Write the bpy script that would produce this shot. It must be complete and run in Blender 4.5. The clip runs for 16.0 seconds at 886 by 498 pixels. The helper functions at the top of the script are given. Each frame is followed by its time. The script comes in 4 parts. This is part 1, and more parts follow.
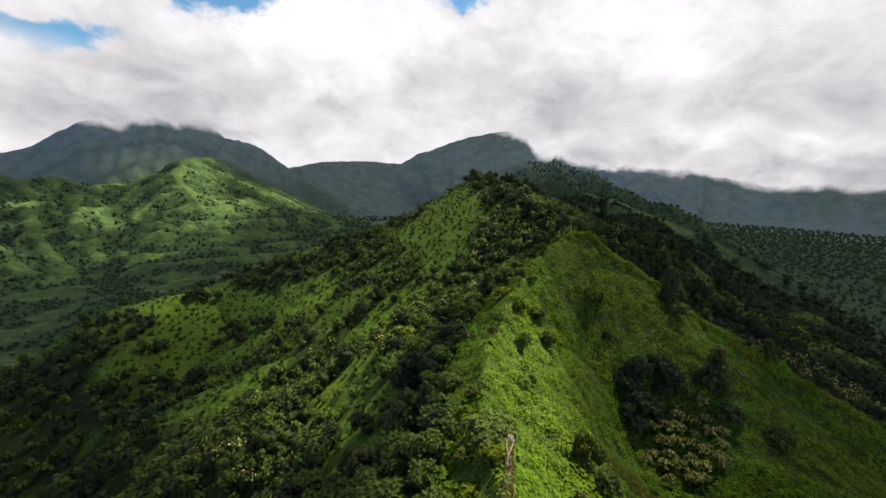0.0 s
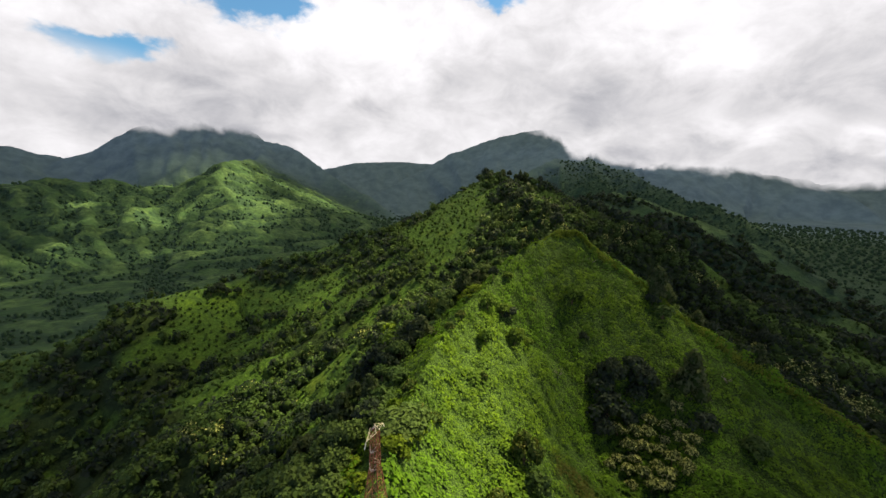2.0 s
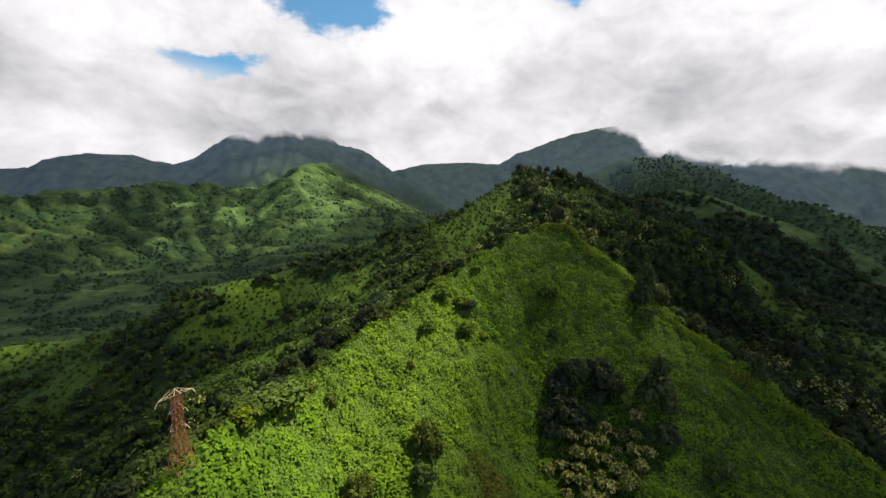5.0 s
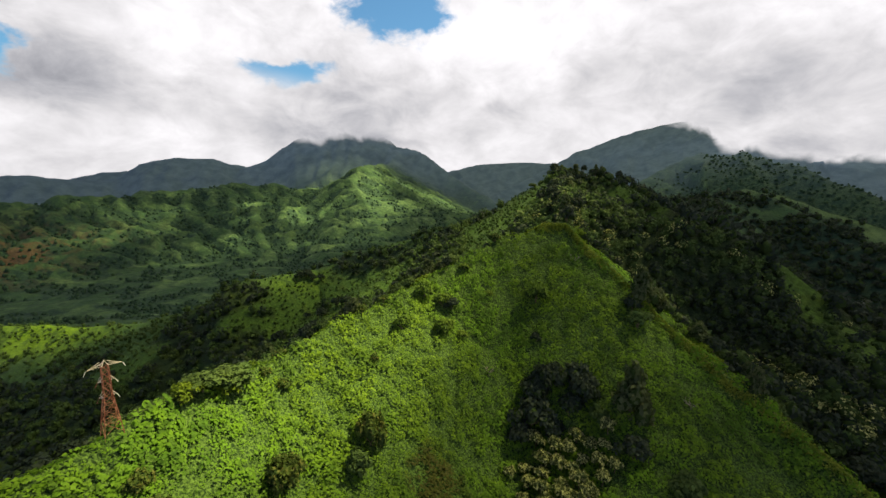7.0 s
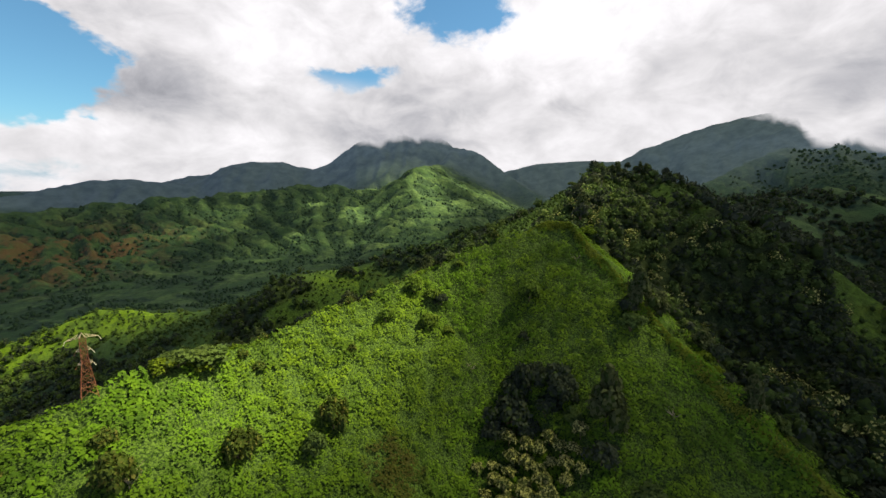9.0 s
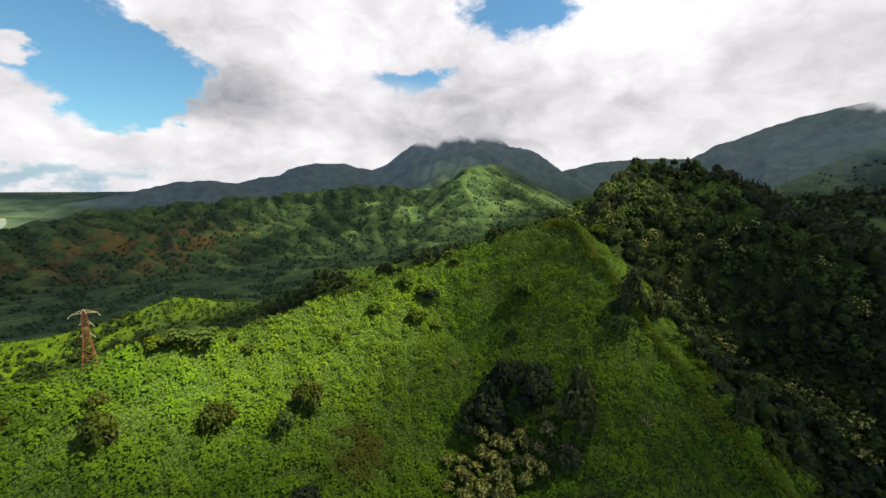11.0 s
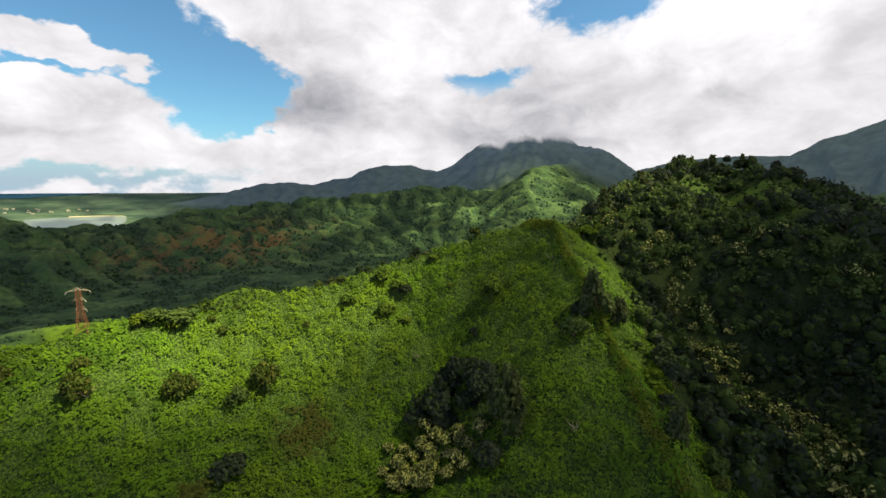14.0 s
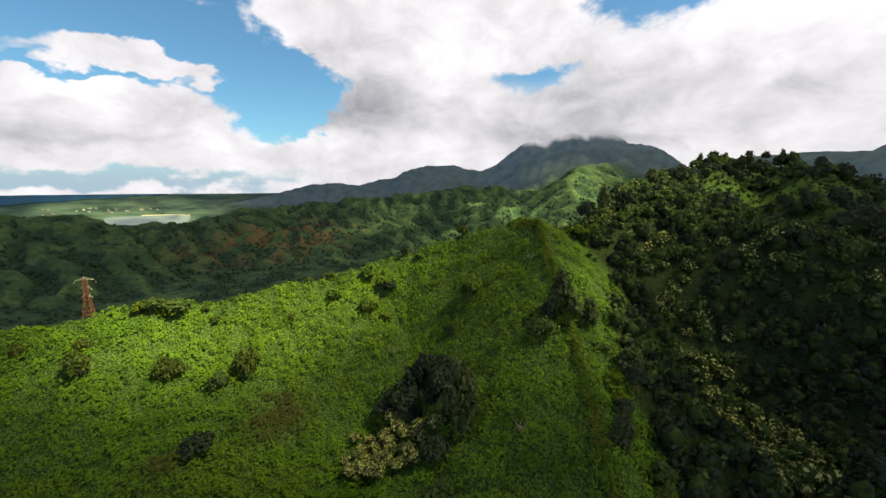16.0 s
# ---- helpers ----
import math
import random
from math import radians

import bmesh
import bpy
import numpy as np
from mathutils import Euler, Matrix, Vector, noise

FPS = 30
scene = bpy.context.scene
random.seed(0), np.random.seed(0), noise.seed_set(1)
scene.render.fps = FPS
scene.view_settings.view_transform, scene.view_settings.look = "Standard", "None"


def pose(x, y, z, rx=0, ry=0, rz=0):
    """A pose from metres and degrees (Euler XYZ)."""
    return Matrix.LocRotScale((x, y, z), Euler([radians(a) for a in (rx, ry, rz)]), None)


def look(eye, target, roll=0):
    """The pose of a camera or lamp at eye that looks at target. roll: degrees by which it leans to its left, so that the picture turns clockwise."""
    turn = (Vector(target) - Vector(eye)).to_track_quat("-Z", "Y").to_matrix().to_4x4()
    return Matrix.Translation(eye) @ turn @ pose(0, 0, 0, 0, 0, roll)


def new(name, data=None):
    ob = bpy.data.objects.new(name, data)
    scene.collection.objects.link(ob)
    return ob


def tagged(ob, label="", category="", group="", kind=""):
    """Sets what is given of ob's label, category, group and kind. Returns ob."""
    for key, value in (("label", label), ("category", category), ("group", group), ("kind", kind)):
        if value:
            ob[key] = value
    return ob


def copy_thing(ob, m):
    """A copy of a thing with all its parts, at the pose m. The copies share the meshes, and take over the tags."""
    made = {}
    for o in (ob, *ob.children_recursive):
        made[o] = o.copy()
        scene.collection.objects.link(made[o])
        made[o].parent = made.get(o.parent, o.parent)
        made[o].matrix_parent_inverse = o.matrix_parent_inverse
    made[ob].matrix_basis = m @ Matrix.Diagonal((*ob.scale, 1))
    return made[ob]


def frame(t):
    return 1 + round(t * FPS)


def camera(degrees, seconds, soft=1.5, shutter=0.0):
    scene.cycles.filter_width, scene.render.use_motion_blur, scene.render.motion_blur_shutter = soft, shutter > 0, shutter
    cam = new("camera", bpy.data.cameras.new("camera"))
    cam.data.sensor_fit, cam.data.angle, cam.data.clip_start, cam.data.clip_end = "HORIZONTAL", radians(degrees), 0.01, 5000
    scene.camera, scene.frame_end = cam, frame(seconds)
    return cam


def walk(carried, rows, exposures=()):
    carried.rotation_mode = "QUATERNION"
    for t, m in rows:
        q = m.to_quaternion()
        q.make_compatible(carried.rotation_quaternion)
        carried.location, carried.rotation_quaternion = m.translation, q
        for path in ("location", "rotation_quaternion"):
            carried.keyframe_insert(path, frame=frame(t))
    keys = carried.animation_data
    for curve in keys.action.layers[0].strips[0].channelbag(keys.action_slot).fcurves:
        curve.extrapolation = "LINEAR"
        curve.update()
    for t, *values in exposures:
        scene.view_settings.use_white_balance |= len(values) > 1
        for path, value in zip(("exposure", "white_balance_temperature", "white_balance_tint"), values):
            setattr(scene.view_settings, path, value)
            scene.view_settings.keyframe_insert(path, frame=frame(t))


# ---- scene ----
cam = camera(95.21, 16.0)
# seconds, eye, yaw, pitch, roll
PATH = [
    (0.0, -0.00, 0.00, 340.00, 0.00, -8.46, 1.31),
    (0.5, 8.25, -0.73, 340.07, 0.96, -8.49, 1.17),
    (1.0, 15.01, -0.75, 339.78, 2.04, -8.51, 1.11),
    (1.5, 22.45, -0.57, 339.85, 3.40, -8.54, 1.03),
    (2.0, 29.59, 0.00, 339.17, 4.84, -8.53, 1.01),
    (2.5, 37.24, 0.92, 338.66, 6.24, -8.53, 0.95),
    (3.0, 45.25, 2.05, 338.19, 7.72, -8.53, 0.89),
    (3.5, 53.82, 3.82, 337.48, 9.23, -8.53, 0.85),
    (4.0, 62.02, 5.46, 336.51, 11.04, -8.54, 0.79),
    (6.5, 103.32, 15.57, 334.32, 20.71, -8.55, 0.50),
    (7.0, 110.85, 17.74, 334.50, 22.87, -8.56, 0.49),
    (7.5, 118.30, 20.47, 334.03, 24.85, -8.57, 0.36),
    (8.0, 125.63, 23.07, 333.78, 26.90, -8.55, 0.26),
    (8.5, 132.79, 26.06, 333.56, 29.08, -8.56, 0.18),
    (9.0, 139.65, 29.06, 333.49, 31.19, -8.56, 0.14),
    (9.5, 146.36, 32.46, 333.07, 33.26, -8.55, -0.02),
    (10.0, 152.95, 35.92, 332.75, 35.27, -8.55, -0.10),
    (12.5, 183.91, 55.78, 331.89, 44.56, -8.52, 0.08),
    (13.0, 189.61, 60.51, 331.61, 45.97, -8.45, 0.00),
    (13.5, 195.29, 65.57, 331.59, 47.41, -8.48, 0.02),
    (14.0, 201.01, 70.67, 331.30, 48.88, -8.43, -0.12),
    (14.5, 206.44, 76.05, 331.36, 50.39, -8.48, -0.16),
    (15.0, 211.60, 81.86, 331.20, 52.18, -8.41, -0.24),
    (15.5, 216.77, 87.25, 331.18, 53.72, -8.38, -0.30),
    (16.0, 221.60, 92.37, 330.89, 55.28, -8.41, -0.32),
]
walk(cam, [(t, pose(x, y, z, 90 + pitch, 0, yaw) @ pose(0, 0, 0, 0, 0, roll)) for t, x, y, z, yaw, pitch, roll in PATH])

# ---------------------------------------------------------------- world, sun, exposure
SKY = 0.38                           # strength of the sky
SUN_AZ, SUN_EL = 48.0, 57.0          # degrees to the right of +y, above the horizon
TO_SUN = Vector((math.sin(radians(SUN_AZ)) * math.cos(radians(SUN_EL)),
                 math.cos(radians(SUN_AZ)) * math.cos(radians(SUN_EL)), math.sin(radians(SUN_EL))))


class Nodes:
    """A small builder of node trees."""

    def __init__(self, tree):
        self.tree = tree
        tree.nodes.clear()

    def add(self, kind, **settings):
        n = self.tree.nodes.new(kind)
        for key, value in settings.items():
            if key == "op":
                n.operation = value
            elif key == "blend":
                n.blend_type = value
            elif key == "dtype":
                n.data_type = value
            elif key == "attribute":
                n.attribute_name = value
        return n

    def link(self, a, b):
        if isinstance(a, (int, float)):
            b.default_value = a
        elif isinstance(a, tuple):
            b.default_value = a if len(a) == len(b.default_value) else (*a, 1.0)
        else:
            self.tree.links.new(a, b)

    def math(self, op, a, b=0.0, c=None, clamp=False):
        n = self.add("ShaderNodeMath", op=op)
        n.use_clamp = clamp
        self.link(a, n.inputs[0])
        self.link(b, n.inputs[1])
        if c is not None:
            self.link(c, n.inputs[2])
        return n.outputs[0]

    def vmath(self, op, a, b=(0.0, 0.0, 0.0), scale=None):
        n = self.add("ShaderNodeVectorMath", op=op)
        self.link(a, n.inputs[0])
        self.link(b, n.inputs[1])
        if scale is not None:
            self.link(scale, n.inputs["Scale"])
        return n.outputs[1] if op in ("LENGTH", "DOT_PRODUCT", "DISTANCE") else n.outputs[0]

    def noise(self, vector, scale, detail=4.0, rough=0.55, distort=0.0, colour=False):
        n = self.add("ShaderNodeTexNoise")
        if vector is not None:
            self.link(vector, n.inputs["Vector"])
        n.inputs["Scale"].default_value = scale
        n.inputs["Detail"].default_value = detail
        n.inputs["Roughness"].default_value = rough
        n.inputs["Distortion"].default_value = distort
        return n.outputs["Color" if colour else "Fac"]

    def ramp(self, value, lo, hi, out_lo=0.0, out_hi=1.0, smooth=True):
        n = self.add("ShaderNodeMapRange")
        n.interpolation_type = "SMOOTHSTEP" if smooth else "LINEAR"
        self.link(value, n.inputs["Value"])
        for key, v in (("From Min", lo), ("From Max", hi), ("To Min", out_lo), ("To Max", out_hi)):
            n.inputs[key].default_value = v
        return n.outputs["Result"]

    def mix(self, fac, a, b, blend="MIX"):
        n = self.add("ShaderNodeMix", dtype="RGBA", blend=blend)
        self.link(fac, n.inputs[0])
        self.link(a, n.inputs[6])
        self.link(b, n.inputs[7])
        return n.outputs[2]


# gaps in the cloud: bearing to the left of +y, height, half width, half height (degrees), weight
GAPS = [(93.0, 11.9, 9.0, 0.6, 1.0), (29.4, 21.8, 5.6, 3.0, 1.25), (43.0, 13.6, 5.0, 1.5, 1.0), (-0.8, 23.8, 5.5, 1.4, 0.8),
        (73.4, 13.0, 4.2, 4.6, 1.2), (78.5, 9.6, 5.5, 3.6, 1.2), (82.0, 15.6, 6.5, 3.0, 1.2), (92.0, 19.0, 10.0, 3.6, 1.2), (101.5, 16.8, 8.0, 3.6, 1.1),
        (96.0, 1.3, 20.0, 1.2, 0.9), (114.0, 8.0, 9.0, 9.0, 0.7), (130.0, 25.0, 14.0, 12.0, 0.7)]
LUMPS = [(92.0, 14.4, 4.6, 1.3, 1.0), (85.0, 12.7, 4.2, 1.0, 1.0), (69.5, 18.6, 5.0, 2.4, 1.1), (95.0, 7.4, 8.5, 3.2, 1.2), (70.5, 5.6, 7.0, 1.8, 0.8)]
GREY = [(38.0, 9.6, 11.0, 4.0, 1.15), (22.3, 12.6, 7.0, 2.4, 0.6), (3.4, 14.4, 8.0, 3.4, 0.75), (-34.0, 12.0, 9.0, 3.0, 0.6), (-11.0, 16.0, 8.0, 5.0, 0.5),
        (-44.0, 7.6, 8.0, 3.5, 0.6), (-22.0, 5.4, 12.0, 1.9, 0.85), (65.0, 11.0, 7.5, 6.0, 1.5), (15.4, 9.4, 5.0, 2.4, 0.5),
        (-15.0, 11.0, 8.0, 4.5, 0.9), (86.5, 9.0, 3.5, 2.2, 0.5), (-40.0, 2.4, 14.0, 1.4, 0.9), (100.0, 6.2, 6.0, 2.2, 0.7), (34.0, 6.6, 10.0, 1.4, 0.7),
        (72.5, 9.2, 2.6, 0.7, 0.8), (95.0, 5.4, 9.0, 1.0, 0.7), (-75.0, 20.0, 25.0, 22.0, 0.9)]
BRIGHT = [(26.3, 8.0, 3.4, 1.9, 0.25), (6.4, 8.8, 5.5, 2.4, 0.12), (13.0, 18.5, 13.0, 4.5, 1.0), (-22.0, 18.5, 10.0, 4.0, 0.9),
          (-29.5, 7.4, 6.0, 1.6, 0.75), (-40.4, 4.8, 3.6, 0.9, 0.8), (17.5, 13.4, 4.0, 2.0, 0.6), (53.2, 16.5, 7.0, 4.0, 0.8),
          (95.0, 10.0, 5.0, 1.2, 0.7), (-7.5, 6.2, 3.0, 1.0, 0.6), (70.0, 6.8, 5.0, 1.2, 0.5), (57.0, 5.0, 8.0, 1.6, 0.4)]


def sky_nodes(n, way):
    """The colour of the clouded sky in a direction, and how thick the cloud is there."""
    sep = n.add("ShaderNodeSeparateXYZ")
    n.link(way, sep.inputs[0])
    x, y, z = sep.outputs
    az = n.math("MULTIPLY", n.math("ARCTAN2", n.math("MULTIPLY", x, -1.0), y), 57.2958)
    el = n.math("MULTIPLY", n.math("ARCSINE", z), 57.2958)
    both = n.add("ShaderNodeCombineXYZ")
    n.link(az, both.inputs[0])
    n.link(n.math("MULTIPLY", el, 1.55), both.inputs[1])
    flat = both.outputs[0]
    wob = n.vmath("SUBTRACT", n.noise(flat, 0.17, 4.0, 0.55, colour=True), (0.5, 0.5, 0.5))
    wsep = n.add("ShaderNodeSeparateXYZ")
    n.link(wob, wsep.inputs[0])
    waz = n.math("MULTIPLY_ADD", wsep.outputs[0], 10.0, az)
    wel = n.math("MULTIPLY_ADD", wsep.outputs[1], 7.0, el)

    def blobs(rows, a, e):
        total = 0.0
        for row_az, row_el, w, h, k in rows:
            u = n.math("POWER", n.math("MULTIPLY_ADD", a, 1.0 / w, -row_az / w), 2.0)
            v = n.math("POWER", n.math("MULTIPLY_ADD", e, 1.0 / h, -row_el / h), 2.0)
            g = n.math("EXPONENT", n.math("MULTIPLY", n.math("ADD", u, v), -0.8))
            total = n.math("MULTIPLY_ADD", g, k, total)
        return total

    fine = n.noise(flat, 0.26, 9.0, 0.60, 0.5)
    broad = n.noise(flat, 0.085, 4.0, 0.55)
    gap = n.math("SUBTRACT", blobs(GAPS, waz, wel), blobs(LUMPS, waz, wel))
    thick = n.math("SUBTRACT", n.math("MULTIPLY_ADD", fine, 0.9, 0.08), gap)
    cover = n.ramp(thick, -0.16, 0.28)
    shade = n.math("SUBTRACT", blobs(BRIGHT, waz, wel), blobs(GREY, waz, wel))
    billow = n.math("MULTIPLY_ADD", n.noise(flat, 0.15, 10.0, 0.60, 0.35), 1.9, -0.95)
    tone = n.math("ADD", n.math("MULTIPLY_ADD", shade, 0.36, 0.97), n.math("MULTIPLY", billow, 0.62))
    tone = n.math("ADD", tone, n.math("MULTIPLY_ADD", broad, 0.4, -0.2))
    tone = n.ramp(tone, 0.05, 1.2, 0.32, 1.22, smooth=False)
    tint = n.mix(n.ramp(tone, 0.35, 0.95), (0.90, 0.91, 1.0), (1.0, 0.975, 1.0))
    cloud = n.vmath("SCALE", tint, scale=tone)
    return cloud, cover, el


world = bpy.data.worlds.new("sky")
scene.world = world
world.use_nodes = True
n = Nodes(world.node_tree)
sky = n.add("ShaderNodeTexSky")
sky.sky_type, sky.sun_disc = "NISHITA", False
sky.sun_elevation, sky.sun_rotation = radians(SUN_EL), radians(SUN_AZ)
sky.altitude, sky.air_density, sky.dust_density, sky.ozone_density = 300.0, 1.0, 0.6, 1.6
coord = n.add("ShaderNodeTexCoord")
cloud, cover, el = sky_nodes(n, coord.outputs["Generated"])
blue = n.vmath("MULTIPLY", n.vmath("SCALE", sky.outputs[0], scale=0.125), (0.86, 1.32, 1.36))
blue = n.mix(n.ramp(el, 8.0, 0.0), blue, (0.50, 0.66, 0.78))
above = n.mix(cover, blue, cloud)
# unseen upper sky, set dark blue to deepen and cool the shade
high = n.ramp(el, 23.5, 34.0)
above = n.mix(high, above, (0.050, 0.090, 0.255))
below = n.mix(n.ramp(el, -6.0, -0.4), (0.02, 0.035, 0.03), (0.16, 0.30, 0.42))
both = n.mix(n.ramp(el, -0.75, -0.35), below, above)
back = n.add("ShaderNodeBackground")
n.link(both, back.inputs[0])
back.inputs[1].default_value = SKY
out = n.add("ShaderNodeOutputWorld")
n.link(back.outputs[0], out.inputs[0])

sun = new("sun", bpy.data.lights.new("sun", "SUN"))
sun.data.energy, sun.data.angle, sun.data.color = 5.0, radians(0.53), (1.0, 0.88, 0.38)
sun.matrix_world = look((0, 0, 900), Vector((0, 0, 900)) - TO_SUN)


scene.view_settings.exposure = 1.18


# ---------------------------------------------------------------- terrain shape
def lattice(ix, iy, seed):
    h = (ix.astype(np.int64) * 374761393 + iy.astype(np.int64) * 668265263 + seed * 974634547) & 0x7FFFFFFF
    h = ((h ^ (h >> 13)) * 1274126177) & 0x7FFFFFFF
    return ((h ^ (h >> 16)) & 0xFFFF) / 65535.0


def vnoise(x, y, seed=0):
    ix, iy = np.floor(x), np.floor(y)
    fx, fy = x - ix, y - iy
    fx, fy = fx * fx * fx * (fx * (fx * 6 - 15) + 10), fy * fy * fy * (fy * (fy * 6 - 15) + 10)
    a, b = lattice(ix, iy, seed), lattice(ix + 1, iy, seed)
    c, d = lattice(ix, iy + 1, seed), lattice(ix + 1, iy + 1, seed)
    return (a + (b - a) * fx) * (1 - fy) + (c + (d - c) * fx) * fy


def fbm(x, y, octaves=4, seed=0, gain=0.5):
    total, amp, norm = 0.0, 1.0, 0.0
    for k in range(octaves):
        total = total + amp * vnoise(x * 2 ** k + 17.3 * k, y * 2 ** k - 9.1 * k, seed + k)
        norm, amp = norm + amp, amp * gain
    return total / norm


def step(x, lo, hi):
    u = np.clip((x - lo) / (hi - lo), 0, 1)
    return u * u * (3 - 2 * u)


CX, CY, RIM = 110.0, 40.0, 4780.0

# crest lines (x, y, z); slope beside the crest, run-out power, gully spacing and depth
NEAR = [
    ([(-45, -220, 232), (-18, -70, 262), (3, 15, 277), (13, 65, 281), (12, 93, 280), (13, 109, 279), (15, 123, 281), (17, 139, 285), (28, 171, 292), (39, 197, 299),
      (55, 221, 307), (77, 241, 314), (87, 242, 314)], 0.80, 1.15, 40, 0.05),
    ([(87, 242, 314), (104, 232, 299), (121, 220, 286), (137, 209, 275), (157, 197, 263), (168, 187, 257), (182, 172, 247), (203, 149, 229),
      (230, 117, 197), (260, 76, 155)], 0.78, 1.1, 38, 0.05),
    ([(87, 242, 314), (87, 275, 309), (79, 325, 315), (66, 395, 332), (55, 480, 345), (42, 545, 352), (38, 575, 355)], 0.66, 1.15, 60, 0.08),
    ([(38, 575, 355), (73, 575, 354), (112, 570, 347), (160, 660, 321), (205, 790, 316), (285, 900, 325), (348, 985, 340), (420, 945, 318),
      (540, 880, 262), (680, 810, 190)], 0.60, 1.2, 80, 0.12),
    ([(38, 575, 355), (-8, 570, 322), (-67, 560, 288), (-150, 556, 266), (-225, 530, 242), (-290, 485, 216), (-325, 420, 212), (-345, 378, 204),
      (-372, 351, 180), (-486, 343, 147), (-598, 338, 127), (-705, 339, 116), (-776, 317, 110), (-830, 300, 85), (-920, 260, 30)], 0.50, 1.2, 70, 0.14),
    ([(-776, 317, 110), (-800, 230, 82), (-850, 130, 58), (-930, 20, 50), (-990, -60, 42), (-1040, -150, 20)], 0.30, 1.25, 60, 0.2),
    ([(28, 171, 292), (-20, 187, 262), (-70, 172, 234), (-112, 142, 206), (-160, 110, 170), (-220, 70, 120)], 0.42, 1.15, 45, 0.10),
    ([(66, 395, 332), (0, 385, 279), (-70, 340, 232), (-130, 285, 200), (-200, 230, 160), (-290, 170, 110)], 0.42, 1.15, 55, 0.12),
    ([(100, 560, 347), (150, 450, 320), (190, 370, 299), (224, 362, 281), (244, 355, 265), (254, 335, 251), (300, 265, 205), (365, 170, 130)],
     0.62, 1.15, 50, 0.10),
    ([(348, 985, 340), (405, 830, 290), (460, 690, 236), (540, 540, 170), (630, 385, 100)], 0.55, 1.2, 70, 0.14),
]
FAR = [
    ([(-1830, 4330, 445), (-1670, 4390, 525), (-1480, 4460, 580), (-1285, 4520, 610), (-870, 4620, 620), (-560, 4665, 610), (-305, 4690, 615)], 0.6, 1.2, 260, 0.18),
    ([(-950, 3680, 265), (-740, 3930, 390), (-555, 4165, 525), (-310, 4290, 680), (10, 4350, 805), (245, 4345, 880), (475, 4325, 920), (785, 4280, 975),
      (1125, 4200, 960), (1575, 4055, 900), (2040, 3840, 760), (2330, 3675, 555), (2385, 3635, 505), (2580, 3440, 460), (2715, 3205, 335), (2740, 2915, 160)],
     0.66, 1.3, 300, 0.20),
    ([(2910, 3690, 430), (3165, 3475, 455), (3440, 3205, 460), (3700, 2700, 430), (4000, 2000, 380)], 0.5, 1.2, 260, 0.3),
    ([(-160, 2495, 195), (205, 2790, 360), (420, 2970, 490), (585, 2995, 552), (780, 2895, 545), (915, 2750, 480), (1130, 2450, 330), (1295, 2140, 235),
      (1300, 1800, 130)], 0.55, 1.25, 220, 0.34),
    ([(780, 2895, 545), (740, 2600, 430), (800, 2350, 300)], 0.55, 1.25, 120, 0.2),
    ([(-3155, 2925, 525), (-3050, 3030, 585), (-2960, 3115, 670), (-2850, 3220, 780), (-2675, 3365, 860), (-2335, 3610, 940), (-2130, 3675, 880),
      (-1960, 3715, 745), (-1715, 3725, 700), (-1550, 3685, 600), (-1390, 3645, 495), (-1105, 3530, 335), (-875, 3390, 250), (-635, 3135, 130)],
     0.78, 1.35, 240, 0.22),
    ([(-1960, 3715, 745), (-1800, 3300, 560), (-1680, 2850, 510), (-1560, 2460, 480), (-1480, 2240, 380), (-1290, 2080, 270), (-1080, 1900, 155)], 0.55, 1.2, 125, 0.62),
    ([(-1300, -1900, 60), (-1900, -1100, 160), (-2215, -465, 220), (-2310, -205, 210), (-2370, -110, 165), (-2375, -25, 148), (-2425, 200, 150),
      (-2455, 405, 205), (-2475, 735, 228), (-2445, 1230, 270), (-2395, 1540, 292), (-2285, 1880, 350), (-2035, 2170, 335), (-1765, 2350, 325),
      (-1600, 2440, 400)], 0.34, 1.3, 170, 0.75),
    ([(-4195, 450, 170), (-4150, 700, 225), (-4135, 1010, 280), (-4170, 1325, 362), (-4085, 1585, 410), (-4035, 1710, 395), (-3935, 1935, 370), (-3815, 2175, 400),
      (-3740, 2305, 525), (-3635, 2475, 585), (-3430, 2770, 595), (-3330, 2895, 550), (-3260, 2980, 525), (-3035, 3075, 410)], 0.55, 1.25, 240, 0.3),
    ([(-4225, 2020, 390), (-4145, 2195, 445), (-4055, 2365, 470)], 0.5, 1.2, 200, 0.1),
    ([(-4565, -260, 262), (-4575, -10, 290), (-4575, 310, 268), (-4450, 1195, 300)], 0.7, 1.2, 300, 0.05),
    ([(1300, -1500, 60), (1900, -500, 180), (2500, 600, 260), (2900, 1800, 300)], 0.4, 1.3, 240, 0.25),
]


# hollows and swells beside the crests: centre, half widths, height
SWELLS = [(82, 140, 38, 42, -33), (85, 200, 30, 20, -7), (165, 285, 42, 40, -30), (167, 356, 26, 26, 17), (-20, 243, 42, 30, 15), (-60, 182, 28, 22, -24), (-279, 342, 60, 50, 14),
          (105, 345, 45, 38, 15), (94, 227, 10, 9, -6), (-125, 180, 45, 42, 11), (-215, 285, 70, 60, 17), (158, 262, 22, 22, -5)]


